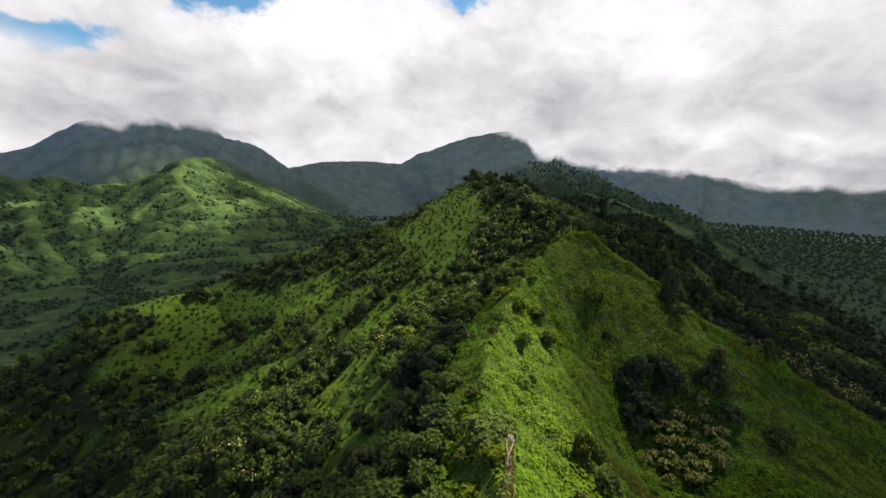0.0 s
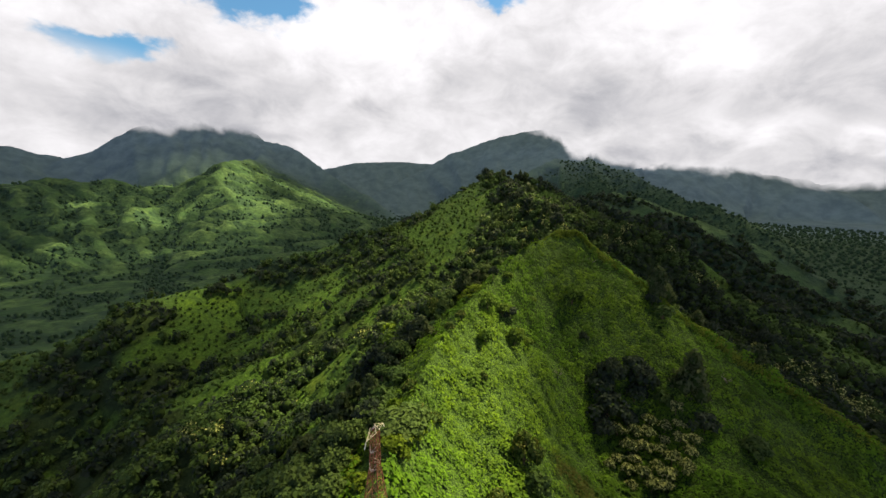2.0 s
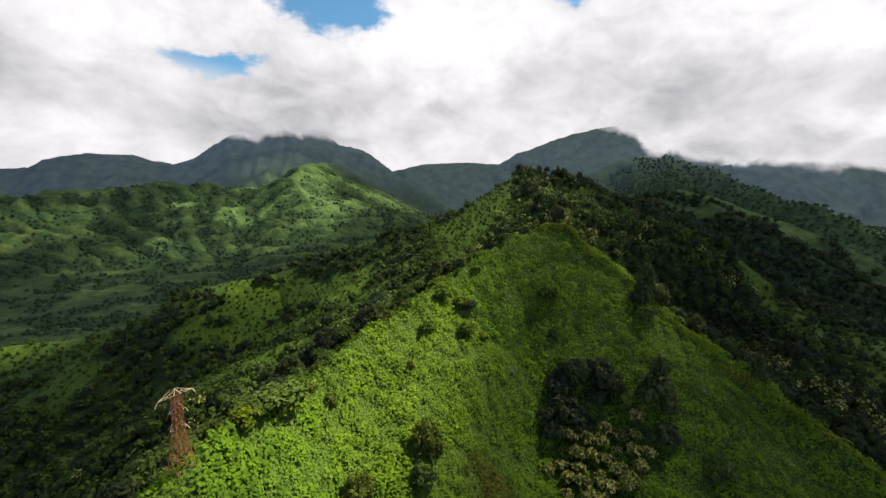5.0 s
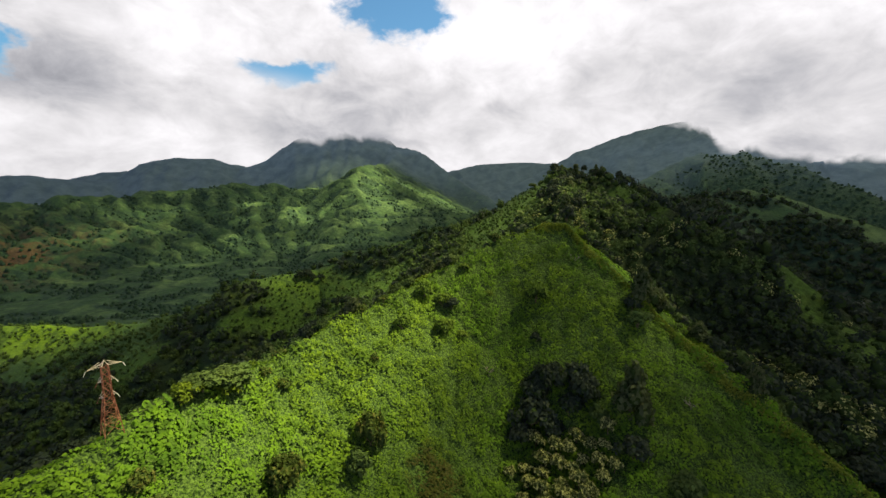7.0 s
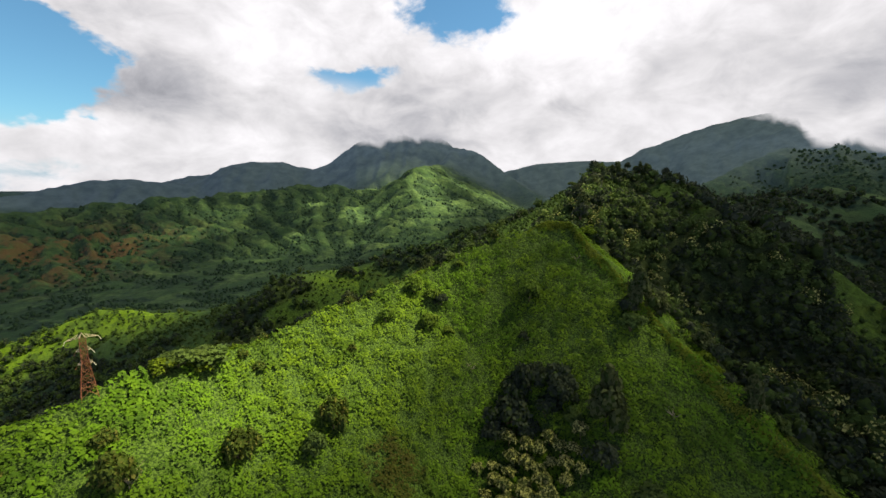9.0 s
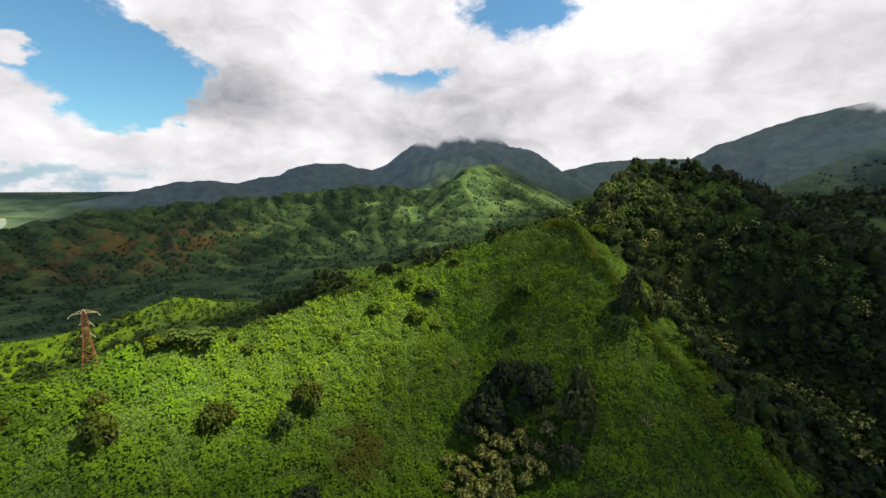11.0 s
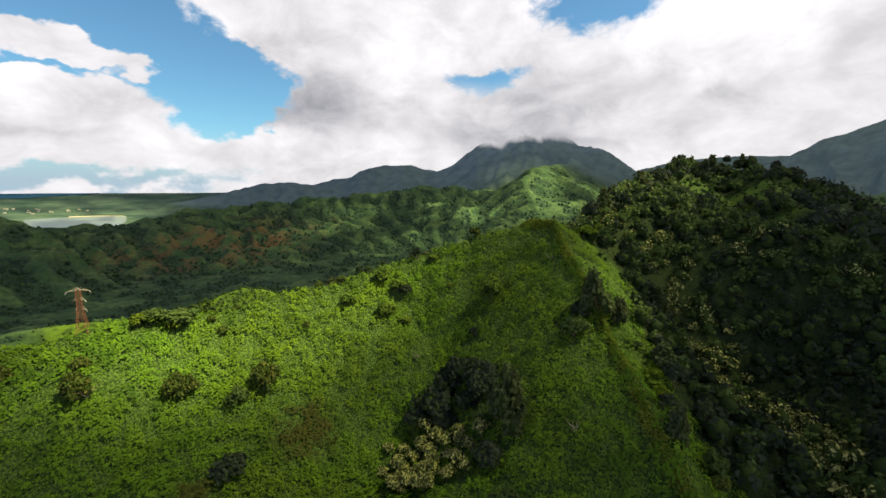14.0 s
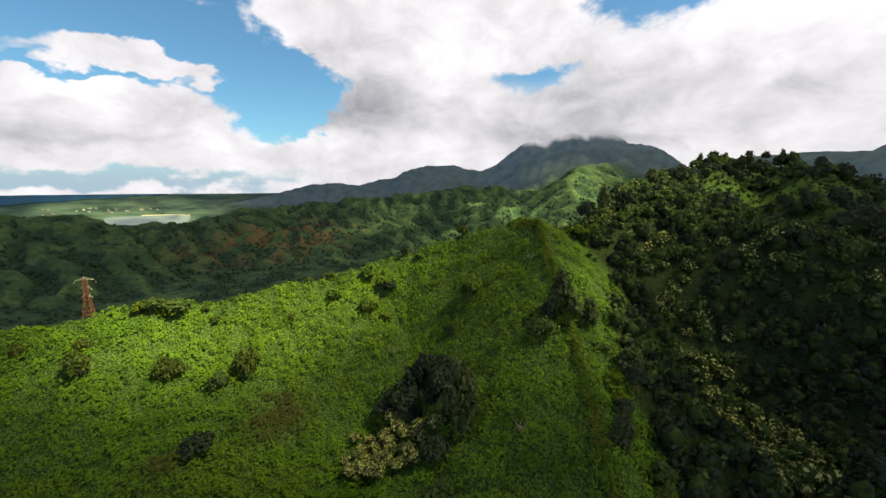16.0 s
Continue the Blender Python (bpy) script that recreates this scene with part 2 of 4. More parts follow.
def base_level(x, y):
    r = np.hypot(x - CX, y - CY)
    z = -28 + 0.042 * np.clip(y - 300, 0, 5000) + 60 * step(x, 200, 1500)
    coast = step(-x, 2300, 3000) * (1 - step(y, 1500, 2600))
    rise = 318 * np.clip((r - 2600) / (RIM - 2600), 0, 1) ** 2.2
    z = z * (1 - coast) + (-25 + rise) * coast
    return z + 9 * (fbm(x / 130, y / 130, 3, 5) - 0.5) * (1 - coast) + 7 * step(r, 300, 900) * (fbm(x / 420, y / 420, 3, 8) - 0.5)


def crest_field(x, y, line, slope, power, spacing, depth, base, seed):
    """Height of one ridge with its side gullies at the places x, y."""
    best = np.full(x.shape, 1e9)
    top = np.zeros(x.shape)
    along = np.zeros(x.shape)
    side = np.zeros(x.shape)
    run = 0.0
    for (ax, ay, az), (bx, by, bz) in zip(line, line[1:]):
        dx, dy = bx - ax, by - ay
        length = math.hypot(dx, dy)
        u = np.clip(((x - ax) * dx + (y - ay) * dy) / length ** 2, 0, 1)
        d = np.hypot(x - ax - u * dx, y - ay - u * dy)
        near = d < best
        best = np.where(near, d, best)
        top = np.where(near, az + (bz - az) * u, top)
        along = np.where(near, run + u * length, along)
        side = np.where(near, np.sign((x - ax) * dy - (y - ay) * dx), side)
        run += length
    rise = np.maximum(top - base, 1.0)
    reach = rise / slope * power
    # crest noise, so that no crest runs dead straight
    rough = (fbm(along / spacing * 1.7, along * 0 + seed, 3, seed + 40) - 0.5) * spacing * depth * 0.35
    g = fbm(along / spacing + side * 31.7 + seed, best / (spacing * 3.5), 3, seed)
    gully = np.sqrt((2 * g - 1) ** 2 + 0.006)
    cut = depth * spacing * (1.0 - 2.2 * gully) * step(best, 0.05 * spacing, 1.2 * spacing)
    if spacing > 100:
        # sharp ribs that run down the far slopes
        sway = fbm(along / spacing * 0.6 + side * 9.3, best / (spacing * 1.6), 3, seed + 7) * 2.6
        rib = np.abs(np.mod(along / spacing * 1.15 + sway, 1.0) * 2 - 1)
        small = np.abs(np.mod(along / spacing * 3.4 + 2.2 * sway, 1.0) * 2 - 1)
        rib = 0.76 * rib + 0.24 * small
        cut = 0.55 * cut + depth * spacing * (0.95 - 1.9 * rib) * 0.55 * step(best, 0.04 * spacing, 0.7 * spacing)
    cut = cut * np.clip(rise / (spacing * 1.2), 0.15, 1)
    u = np.clip((best + cut) / reach, -0.05, 1)
    return base + rise * np.sign(1 - u) * np.abs(1 - u) ** power + rough * (1 - np.clip(best / spacing, 0, 1))


def height(x, y):
    x, y = np.asarray(x, float), np.asarray(y, float)
    base = base_level(x, y)
    z = base.copy()
    r = np.hypot(x - CX, y - CY)
    for k, (line, slope, power, spacing, depth) in enumerate(NEAR + FAR):
        px, py = np.array([p[0] for p in line]), np.array([p[1] for p in line])
        reach = (max(p[2] for p in line) + 60) / slope * power
        mask = (x > px.min() - reach) & (x < px.max() + reach) & (y > py.min() - reach) & (y < py.max() + reach)
        if not mask.any():
            continue
        h = crest_field(x[mask], y[mask], line, slope, power, spacing, depth, base[mask], k + 1)
        soft = 2.0 if k < len(NEAR) else 12.0
        a, b = z[mask], h
        w = np.clip(0.5 + 0.5 * (b - a) / soft, 0, 1)
        z[mask] = a * (1 - w) + b * w + soft * w * (1 - w)
    for cx, cy, a, b, h in SWELLS:
        z = z + h * np.exp(-(((x - cx) / a) ** 2 + ((y - cy) / b) ** 2))
    z = z + (fbm(x / 26, y / 26, 4, 77) - 0.5) * 4.5 * step(r, 20, 120) * (1 - step(r, 900, 1600))
    z = z + (fbm(x / 7, y / 7, 3, 91) - 0.5) * 1.2 * (1 - step(r, 500, 800))
    near = (r < 420) & (y < 300)
    if near.any():
        d = np.full(int(near.sum()), 1e9)
        for line in (NEAR[0][0][3:], NEAR[1][0]):
            for (ax, ay, _), (bx, by, _) in zip(line, line[1:]):
                dx, dy = bx - ax, by - ay
                u = np.clip(((x[near] - ax) * dx + (y[near] - ay) * dy) / (dx * dx + dy * dy), 0, 1)
                d = np.minimum(d, np.hypot(x[near] - ax - u * dx, y[near] - ay - u * dy))
        z[near] = z[near] + 3.4 * np.exp(-d / 6.0) - 2.2 * np.exp(-(d / 24.0) ** 2)
    up = step(r, 900, 1700) * step(z - base, 8, 90)
    z = z + ((fbm(x / 95, y / 95, 4, 63) - 0.5) * 12 - np.abs(2 * fbm(x / 120, y / 130, 3, 67) - 1) * 50 + 16) * up * (1 - 0.7 * step(r, 2700, 3300))
    return z


def ground_z(x, y):
    return float(height(np.array([x]), np.array([y]))[0])


# ---------------------------------------------------------------- materials
def material(name):
    m = bpy.data.materials.new(name)
    m.use_nodes = True
    return m, Nodes(m.node_tree)


def finish(m, n, colour, rough, bump=None, strength=0.3, distance=0.1, metal=0.0, specular=0.3, through_light=None):
    b = n.add("ShaderNodeBsdfPrincipled")
    n.link(colour, b.inputs["Base Color"])
    n.link(rough, b.inputs["Roughness"])
    b.inputs["Metallic"].default_value = metal
    b.inputs["Specular IOR Level"].default_value = specular
    if bump is not None:
        k = n.add("ShaderNodeBump")
        k.inputs["Strength"].default_value, k.inputs["Distance"].default_value = strength, distance
        n.link(bump, k.inputs["Height"])
        n.link(k.outputs[0], b.inputs["Normal"])
    surface = b.outputs[0]
    if through_light is not None:
        t = n.add("ShaderNodeBsdfTranslucent")
        n.link(colour, t.inputs[0])
        mixer = n.add("ShaderNodeMixShader")
        mixer.inputs[0].default_value = through_light
        n.link(surface, mixer.inputs[1])
        n.link(t.outputs[0], mixer.inputs[2])
        surface = mixer.outputs[0]
    o = n.add("ShaderNodeOutputMaterial")
    n.link(surface, o.inputs[0])
    return m


def attribute(n, name):
    a = n.add("ShaderNodeAttribute", attribute=name)
    return a.outputs["Fac"]


def position(n):
    return n.add("ShaderNodeNewGeometry").outputs["Position"]


def ground_material():
    m, n = material("hillside_growth")
    p = position(n)
    wood, soil, away, coast, distant = (attribute(n, k) for k in ("wood", "soil", "away", "coast", "distant"))
    under, lush = attribute(n, "under"), attribute(n, "lush")
    a = n.noise(p, 0.35, 5.0, 0.65)
    b = n.noise(p, 0.045, 4.0, 0.6)
    c = n.noise(p, 0.009, 5.0, 0.6)
    fern = n.mix(n.ramp(a, 0.3, 0.7), (0.024, 0.056, 0.012), (0.076, 0.142, 0.024))
    fern = n.mix(n.ramp(b, 0.5, 0.75), fern, (0.070, 0.105, 0.018))
    fern = n.mix(n.ramp(b, 0.3, 0.5, 0.5, 0.0), fern, (0.022, 0.046, 0.008))
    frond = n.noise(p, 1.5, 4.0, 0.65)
    # fern litter; shade in the gaps between tufts is put into its colour
    shaded_litter = n.mix(n.ramp(frond, 0.38, 0.62), (0.012, 0.028, 0.010), (0.080, 0.140, 0.030))
    fern = n.mix(under, fern, shaded_litter)
    # woodland floor, its colour darkened too for the deep shade of the gully
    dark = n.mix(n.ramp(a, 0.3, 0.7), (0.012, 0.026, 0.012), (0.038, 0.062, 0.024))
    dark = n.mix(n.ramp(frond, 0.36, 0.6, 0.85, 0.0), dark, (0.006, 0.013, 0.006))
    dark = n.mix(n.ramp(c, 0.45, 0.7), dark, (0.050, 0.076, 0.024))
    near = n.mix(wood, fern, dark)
    # grass of the sunlit spur and meadow; part of that brightness is in the colour
    grass = n.mix(n.ramp(a, 0.3, 0.7), (0.056, 0.118, 0.006), (0.150, 0.245, 0.010))
    grass = n.mix(n.ramp(b, 0.36, 0.54, 0.85, 0.0), grass, (0.028, 0.058, 0.008))
    near = n.mix(lush, near, grass)
    # far greens lean to blue: middle-distance haze is put into the colour
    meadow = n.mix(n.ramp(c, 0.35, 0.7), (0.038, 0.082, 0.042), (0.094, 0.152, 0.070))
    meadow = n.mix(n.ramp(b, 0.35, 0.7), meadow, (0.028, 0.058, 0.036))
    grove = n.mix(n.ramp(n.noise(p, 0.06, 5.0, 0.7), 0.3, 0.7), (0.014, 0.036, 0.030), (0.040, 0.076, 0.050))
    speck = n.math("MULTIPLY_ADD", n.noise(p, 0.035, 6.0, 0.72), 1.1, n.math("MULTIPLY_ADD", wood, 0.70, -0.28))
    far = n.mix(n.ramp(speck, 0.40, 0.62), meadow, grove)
    # mountain forest; its pale blue is haze put into the base colour
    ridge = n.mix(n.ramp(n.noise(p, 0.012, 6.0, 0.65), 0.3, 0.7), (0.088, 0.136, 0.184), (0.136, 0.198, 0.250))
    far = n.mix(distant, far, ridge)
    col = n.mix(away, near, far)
    earth = n.mix(n.ramp(b, 0.35, 0.65), (0.105, 0.055, 0.034), (0.165, 0.090, 0.056))
    bare = n.math("MULTIPLY_ADD", c, 0.55, n.math("MULTIPLY", n.noise(p, 0.022, 5.0, 0.65), 0.45))
    col = n.mix(n.math("MULTIPLY", n.math("MULTIPLY", soil, 0.65), n.ramp(bare, 0.47, 0.56)), col, earth)
    # coastal fields, with a bluish haze tint in the colour
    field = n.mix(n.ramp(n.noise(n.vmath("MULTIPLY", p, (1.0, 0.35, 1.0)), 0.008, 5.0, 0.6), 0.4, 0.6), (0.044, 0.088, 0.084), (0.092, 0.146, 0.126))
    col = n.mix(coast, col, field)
    rel = n.math("MULTIPLY_ADD", n.noise(p, 0.05, 6.0, 0.7), 6.0, n.math("MULTIPLY", a, 0.8))
    rel = n.math("ADD", rel, n.math("MULTIPLY", n.math("MULTIPLY", n.math("MULTIPLY_ADD", distant, -0.85, away), n.noise(p, 0.011, 6.0, 0.6)), 34.0))
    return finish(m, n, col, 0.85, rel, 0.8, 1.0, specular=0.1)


GROUND = ground_material()


# ---------------------------------------------------------------- mesh helpers
def mesh_from(name, co, faces, mat, smooth=False):
    """A mesh from arrays of corners and of faces with equally many corners."""
    me = bpy.data.meshes.new(name)
    co, faces = np.asarray(co, np.float32), np.asarray(faces, np.int32)
    k = faces.shape[1]
    me.vertices.add(len(co))
    me.vertices.foreach_set("co", co.ravel())
    me.loops.add(faces.size)
    me.loops.foreach_set("vertex_index", faces.ravel())
    me.polygons.add(len(faces))
    me.polygons.foreach_set("loop_start", np.arange(0, faces.size, k, dtype=np.int32))
    me.update(calc_edges=True)
    if smooth:
        me.shade_smooth()
    me.materials.append(mat)
    return me


def part(name, bm, mat, parent, label=""):
    me = bpy.data.meshes.new(name)
    bm.to_mesh(me)
    bm.free()
    me.materials.append(mat)
    ob = new(name, me)
    ob.parent = parent
    return tagged(ob, label)


def part_mesh(name, me, parent, label=""):
    ob = new(name, me)
    ob.parent = parent
    return tagged(ob, label)


def tube(bm, a, b, ra, rb, sides=6):
    a, b = Vector(a), Vector(b)
    m = (b - a).to_track_quat("Z", "Y").to_matrix()
    rings = []
    for c, r in ((a, ra), (b, rb)):
        rings.append([bm.verts.new(c + m @ Vector((math.cos(t) * r, math.sin(t) * r, 0))) for t in np.arange(sides) * 2 * math.pi / sides])
    for i in range(sides):
        bm.faces.new((rings[0][i], rings[0][(i + 1) % sides], rings[1][(i + 1) % sides], rings[1][i]))
    bm.faces.new(rings[0][::-1])
    bm.faces.new(rings[1])


def unit(v):
    return v / np.maximum(np.linalg.norm(v, axis=-1, keepdims=True), 1e-9)


def leaf_quads(centre, normal, size, rng, droop=0.0):
    """Corners of one bent leaf spray at each centre, facing its normal."""
    count = len(centre)
    other = unit(rng.normal(size=(count, 3)))
    u = unit(np.cross(normal, other))
    v = np.cross(normal, u)
    a = size[:, None] * u
    b = size[:, None] * v * rng.uniform(0.45, 0.8, (count, 1))
    lift = normal * size[:, None] * rng.uniform(-0.25, 0.25, (count, 1))
    co = np.stack([centre - a, centre - b + lift, centre + a - droop * size[:, None] * np.array([0, 0, 1.0]), centre + b + lift], 1)
    return co.reshape(-1, 3), np.arange(count * 4).reshape(-1, 4)


def ico(level=1):
    bm = bmesh.new()
    bmesh.ops.create_icosphere(bm, subdivisions=level, radius=1.0)
    co = np.array([v.co[:] for v in bm.verts])
    faces = np.array([[v.index for v in f.verts] for f in bm.faces])
    bm.free()
    return co, faces


ICO1, ICO2 = ico(1), ico(2)
DOME = (ICO1[0], ICO1[1][ICO1[0][ICO1[1]].mean(1)[:, 2] > -0.5])


# ---------------------------------------------------------------- leaf and bark materials
def leaf_material(name, dark, light, pale=None, amount=0.0, through_light=0.3, rough=0.6, dry=None, shift=None):
    m, n = material(name)
    geo = n.add("ShaderNodeNewGeometry")
    info = n.add("ShaderNodeObjectInfo")
    patch = n.noise(geo.outputs["Position"], 0.12, 3.0, 0.6)
    mixv = n.math("MULTIPLY_ADD", geo.outputs["Random Per Island"], 0.32 if dry else 0.55, n.math("MULTIPLY", patch, 0.65 if dry else 0.5))
    mixv = n.math("ADD", mixv, n.math("MULTIPLY_ADD", info.outputs["Random"], 0.3, -0.18), clamp=True)
    col = n.mix(mixv, dark, light)
    broad = n.noise(geo.outputs["Position"], 0.018, 3.0, 0.55)
    col = n.mix(n.ramp(broad, 0.42, 0.64, 0.0, 0.7 if shift else 0.45), col, shift or tuple(0.5 * (u + v) for u, v in zip(light, (light[1] * 0.8, light[1] * 0.85, light[2]))))
    # darker patches scattered by noise
    dark_patch = n.noise(geo.outputs["Position"], 0.06, 5.0, 0.62)
    col = n.mix(n.ramp(dark_patch, 0.34, 0.52, 0.55, 0.0), col, tuple(0.7 * v for v in dark))
    if dry is not None:
        clump = n.noise(geo.outputs["Position"], 0.42, 3.0, 0.6)
        col = n.mix(n.ramp(clump, 0.34, 0.52, 0.6, 0.0), col, tuple(0.55 * v for v in dark))
        near = n.math("MINIMUM", n.vmath("DISTANCE", geo.outputs["Position"], dry[0]), n.math("ADD", n.vmath("DISTANCE", geo.outputs["Position"], dry[1]), 5.0))
        d = n.math("ADD", near, n.math("MULTIPLY_ADD", n.noise(geo.outputs["Position"], 0.25, 3.0, 0.6), 14.0, -7.0))
        col = n.mix(n.ramp(d, 14.0, 8.0, 0.0, 0.8), col, (0.080, 0.066, 0.028))
    if pale is not None:
        spot = n.ramp(n.math("ADD", n.noise(geo.outputs["Position"], 0.9, 2.0, 0.5), n.math("MULTIPLY_ADD", geo.outputs["Random Per Island"], 0.5, -0.25)),
                      0.62 - amount * 0.25, 0.70 - amount * 0.25)
        col = n.mix(spot, col, pale)
    return finish(m, n, col, rough, specular=0.1, through_light=through_light)


FERN = leaf_material("fern_fronds", (0.042, 0.108, 0.024), (0.248, 0.382, 0.020), None, 0.0, 0.45, dry=((65.0, 122.0, 243.5), (74.0, 86.0, 244.0)), shift=(0.128, 0.268, 0.022))
RIMGRASS = leaf_material("sun_bleached_grass", (0.120, 0.180, 0.022), (0.260, 0.310, 0.050), None, 0.0, 0.4)
# dark green trees, darkened further in colour for the shaded gully
DARKLEAF = leaf_material("shaded_dark_leaves", (0.013, 0.025, 0.020), (0.046, 0.068, 0.050))
MIDLEAF = leaf_material("green_tree_leaves", (0.032, 0.068, 0.024), (0.092, 0.152, 0.046))
FRESHLEAF = leaf_material("fresh_green_leaves", (0.048, 0.098, 0.018), (0.150, 0.240, 0.034), through_light=0.36)
LIMELEAF = leaf_material("lime_green_leaves", (0.075, 0.135, 0.012), (0.160, 0.235, 0.022), through_light=0.38)
PALELEAF = leaf_material("silvery_pale_leaves", (0.040, 0.064, 0.024), (0.105, 0.140, 0.052), (0.40, 0.42, 0.17), 0.5)
BROWNLEAF = leaf_material("olive_brown_leaves", (0.028, 0.056, 0.014), (0.090, 0.140, 0.030), (0.12, 0.125, 0.035), 0.0)
NEEDLE = leaf_material("grey_green_needles", (0.036, 0.058, 0.026), (0.092, 0.122, 0.058), through_light=0.35)


# dark green filler that closes crowns; their inner shade is in its colour
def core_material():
    m, n = material("shaded_crown_filler")
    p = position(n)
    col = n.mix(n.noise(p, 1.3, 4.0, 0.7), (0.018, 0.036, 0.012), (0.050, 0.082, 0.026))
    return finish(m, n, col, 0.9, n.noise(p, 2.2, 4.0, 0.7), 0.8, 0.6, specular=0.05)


CORE = core_material()


def canopy_material():
    m, n = material("distant_canopy")
    geo = n.add("ShaderNodeNewGeometry")
    p = geo.outputs["Position"]
    k = n.math("MULTIPLY_ADD", geo.outputs["Random Per Island"], 0.6, n.math("MULTIPLY", n.noise(p, 0.3, 5.0, 0.7), 0.5), clamp=True)
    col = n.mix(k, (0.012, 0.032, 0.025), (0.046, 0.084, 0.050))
    return finish(m, n, col, 0.85, n.noise(p, 0.9, 5.0, 0.75), 1.0, 1.2, specular=0.08)


CANOPY = canopy_material()


def bark_material(name, a, b):
    m, n = material(name)
    p = position(n)
    grain = n.noise(n.vmath("MULTIPLY", p, (3.0, 3.0, 0.7)), 2.0, 5.0, 0.65)
    return finish(m, n, n.mix(grain, a, b), 0.9, grain, 0.6, 0.05, specular=0.15)


BARK = bark_material("grey_brown_bark", (0.06, 0.045, 0.03), (0.20, 0.16, 0.12))
DEADWOOD = bark_material("bleached_dead_wood", (0.20, 0.17, 0.14), (0.42, 0.38, 0.33))

# ---------------------------------------------------------------- ground
SPUR_Y, SPUR_X = (-100, 76, 117, 149, 172, 187, 197, 209, 220, 232, 242), (380, 260, 230, 203, 182, 168, 157, 137, 121, 104, 87)
CREST_Y, CREST_X = (-220, -70, 15, 65, 109, 139, 171, 197, 221, 241), (-45, -18, 3, 13, 13, 17, 28, 39, 55, 77)


def relief(x, y, reach=60.0):
    """How far a place stands above (+) or lies below (-) the ground round it."""
    mean = sum(height(x + dx, y + dy) for dx, dy in ((reach, 0), (-reach, 0), (0, reach), (0, -reach))) / 4
    return height(x, y) - mean


def woodland(x, y):
    """How wooded a place is, 0 to 1."""
    r = np.hypot(x - CX, y - CY)
    k = fbm(x / 46, y / 46, 4, 21)
    left = step(np.interp(y, CREST_Y, CREST_X) - x, 7, 20) * (y < 250)
    gully = step(x - np.interp(y, SPUR_Y, SPUR_X), 22, 40) * (y < 250)
    hill = step(y, 246, 262)
    left = left * (1 - 0.3 * step(-x, 330, 450))
    cover = np.clip(np.maximum(np.maximum(left * (0.54 + 0.18 * step(-x, 30, 80)), gully * 0.88), hill * (0.46 + 0.10 * step(x, 30, 80))), 0, 1)
    cover = cover + 0.62 * left * step(-x, 40, 95) * (1 - step(y, 250, 340)) + 0.3 * step(-x, 190, 230) * (1 - step(y, 300, 370)) * (1 - step(-x, 330, 400)) + 0.06 * step(x, 150, 200) * step(y, 300, 360)
    cover = cover + 0.34 * step(y, 255, 275) * (1 - step(y, 380, 430)) * step(x, 66, 84) * (1 - step(x, 175, 200))
    cover = cover - 1.2 * np.exp(-((((x - 106) * 0.77 - (y - 244) * 0.64) / 26) ** 4 + (((x - 106) * 0.64 + (y - 244) * 0.77) / 12) ** 4))
    # open grass: the lit rib below the crest, the meadow on the far spur
    rib = np.exp(-((((x + 45) * 0.94 - (y - 200) * 0.35) / 62) ** 2 + (((x + 45) * 0.35 + (y - 200) * 0.94) / 9) ** 2))
    mead = 1.6 * np.exp(-(((x + 285) / 65) ** 2 + ((y - 450) / 45) ** 2)) + np.exp(-(((x + 20) / 60) ** 2 + ((y - 515) / 55) ** 2))
    tip = np.maximum(np.exp(-(((x + 640) / 190) ** 2 + ((y - 338) / 42) ** 2)), np.exp(-(((x + 850) / 160) ** 4 + ((y - 140) / 200) ** 4)))
    near = step(k + (cover - 0.5) * 0.75 - 0.35 * rib - 0.2 * mead - 0.3 * tip, 0.44, 0.56) * step(cover, 0.02, 0.2)
    out = np.maximum(near, 0.33 * step(cover, 0.05, 0.4) * (1 - 0.7 * tip))
    if np.any(r > 850):
        far = np.zeros_like(x)
        m = r > 850
        far[m] = step(-relief(x[m], y[m]) / 15 + (fbm(x[m] / 70, y[m] / 70, 4, 25) - 0.5) * 2.6, -0.35, 0.5)
        far = np.maximum(far, 0.8 * step(x, 480, 720))
        u = step(r, 850, 1000)
        out = near * (1 - u) + far * u
    return out


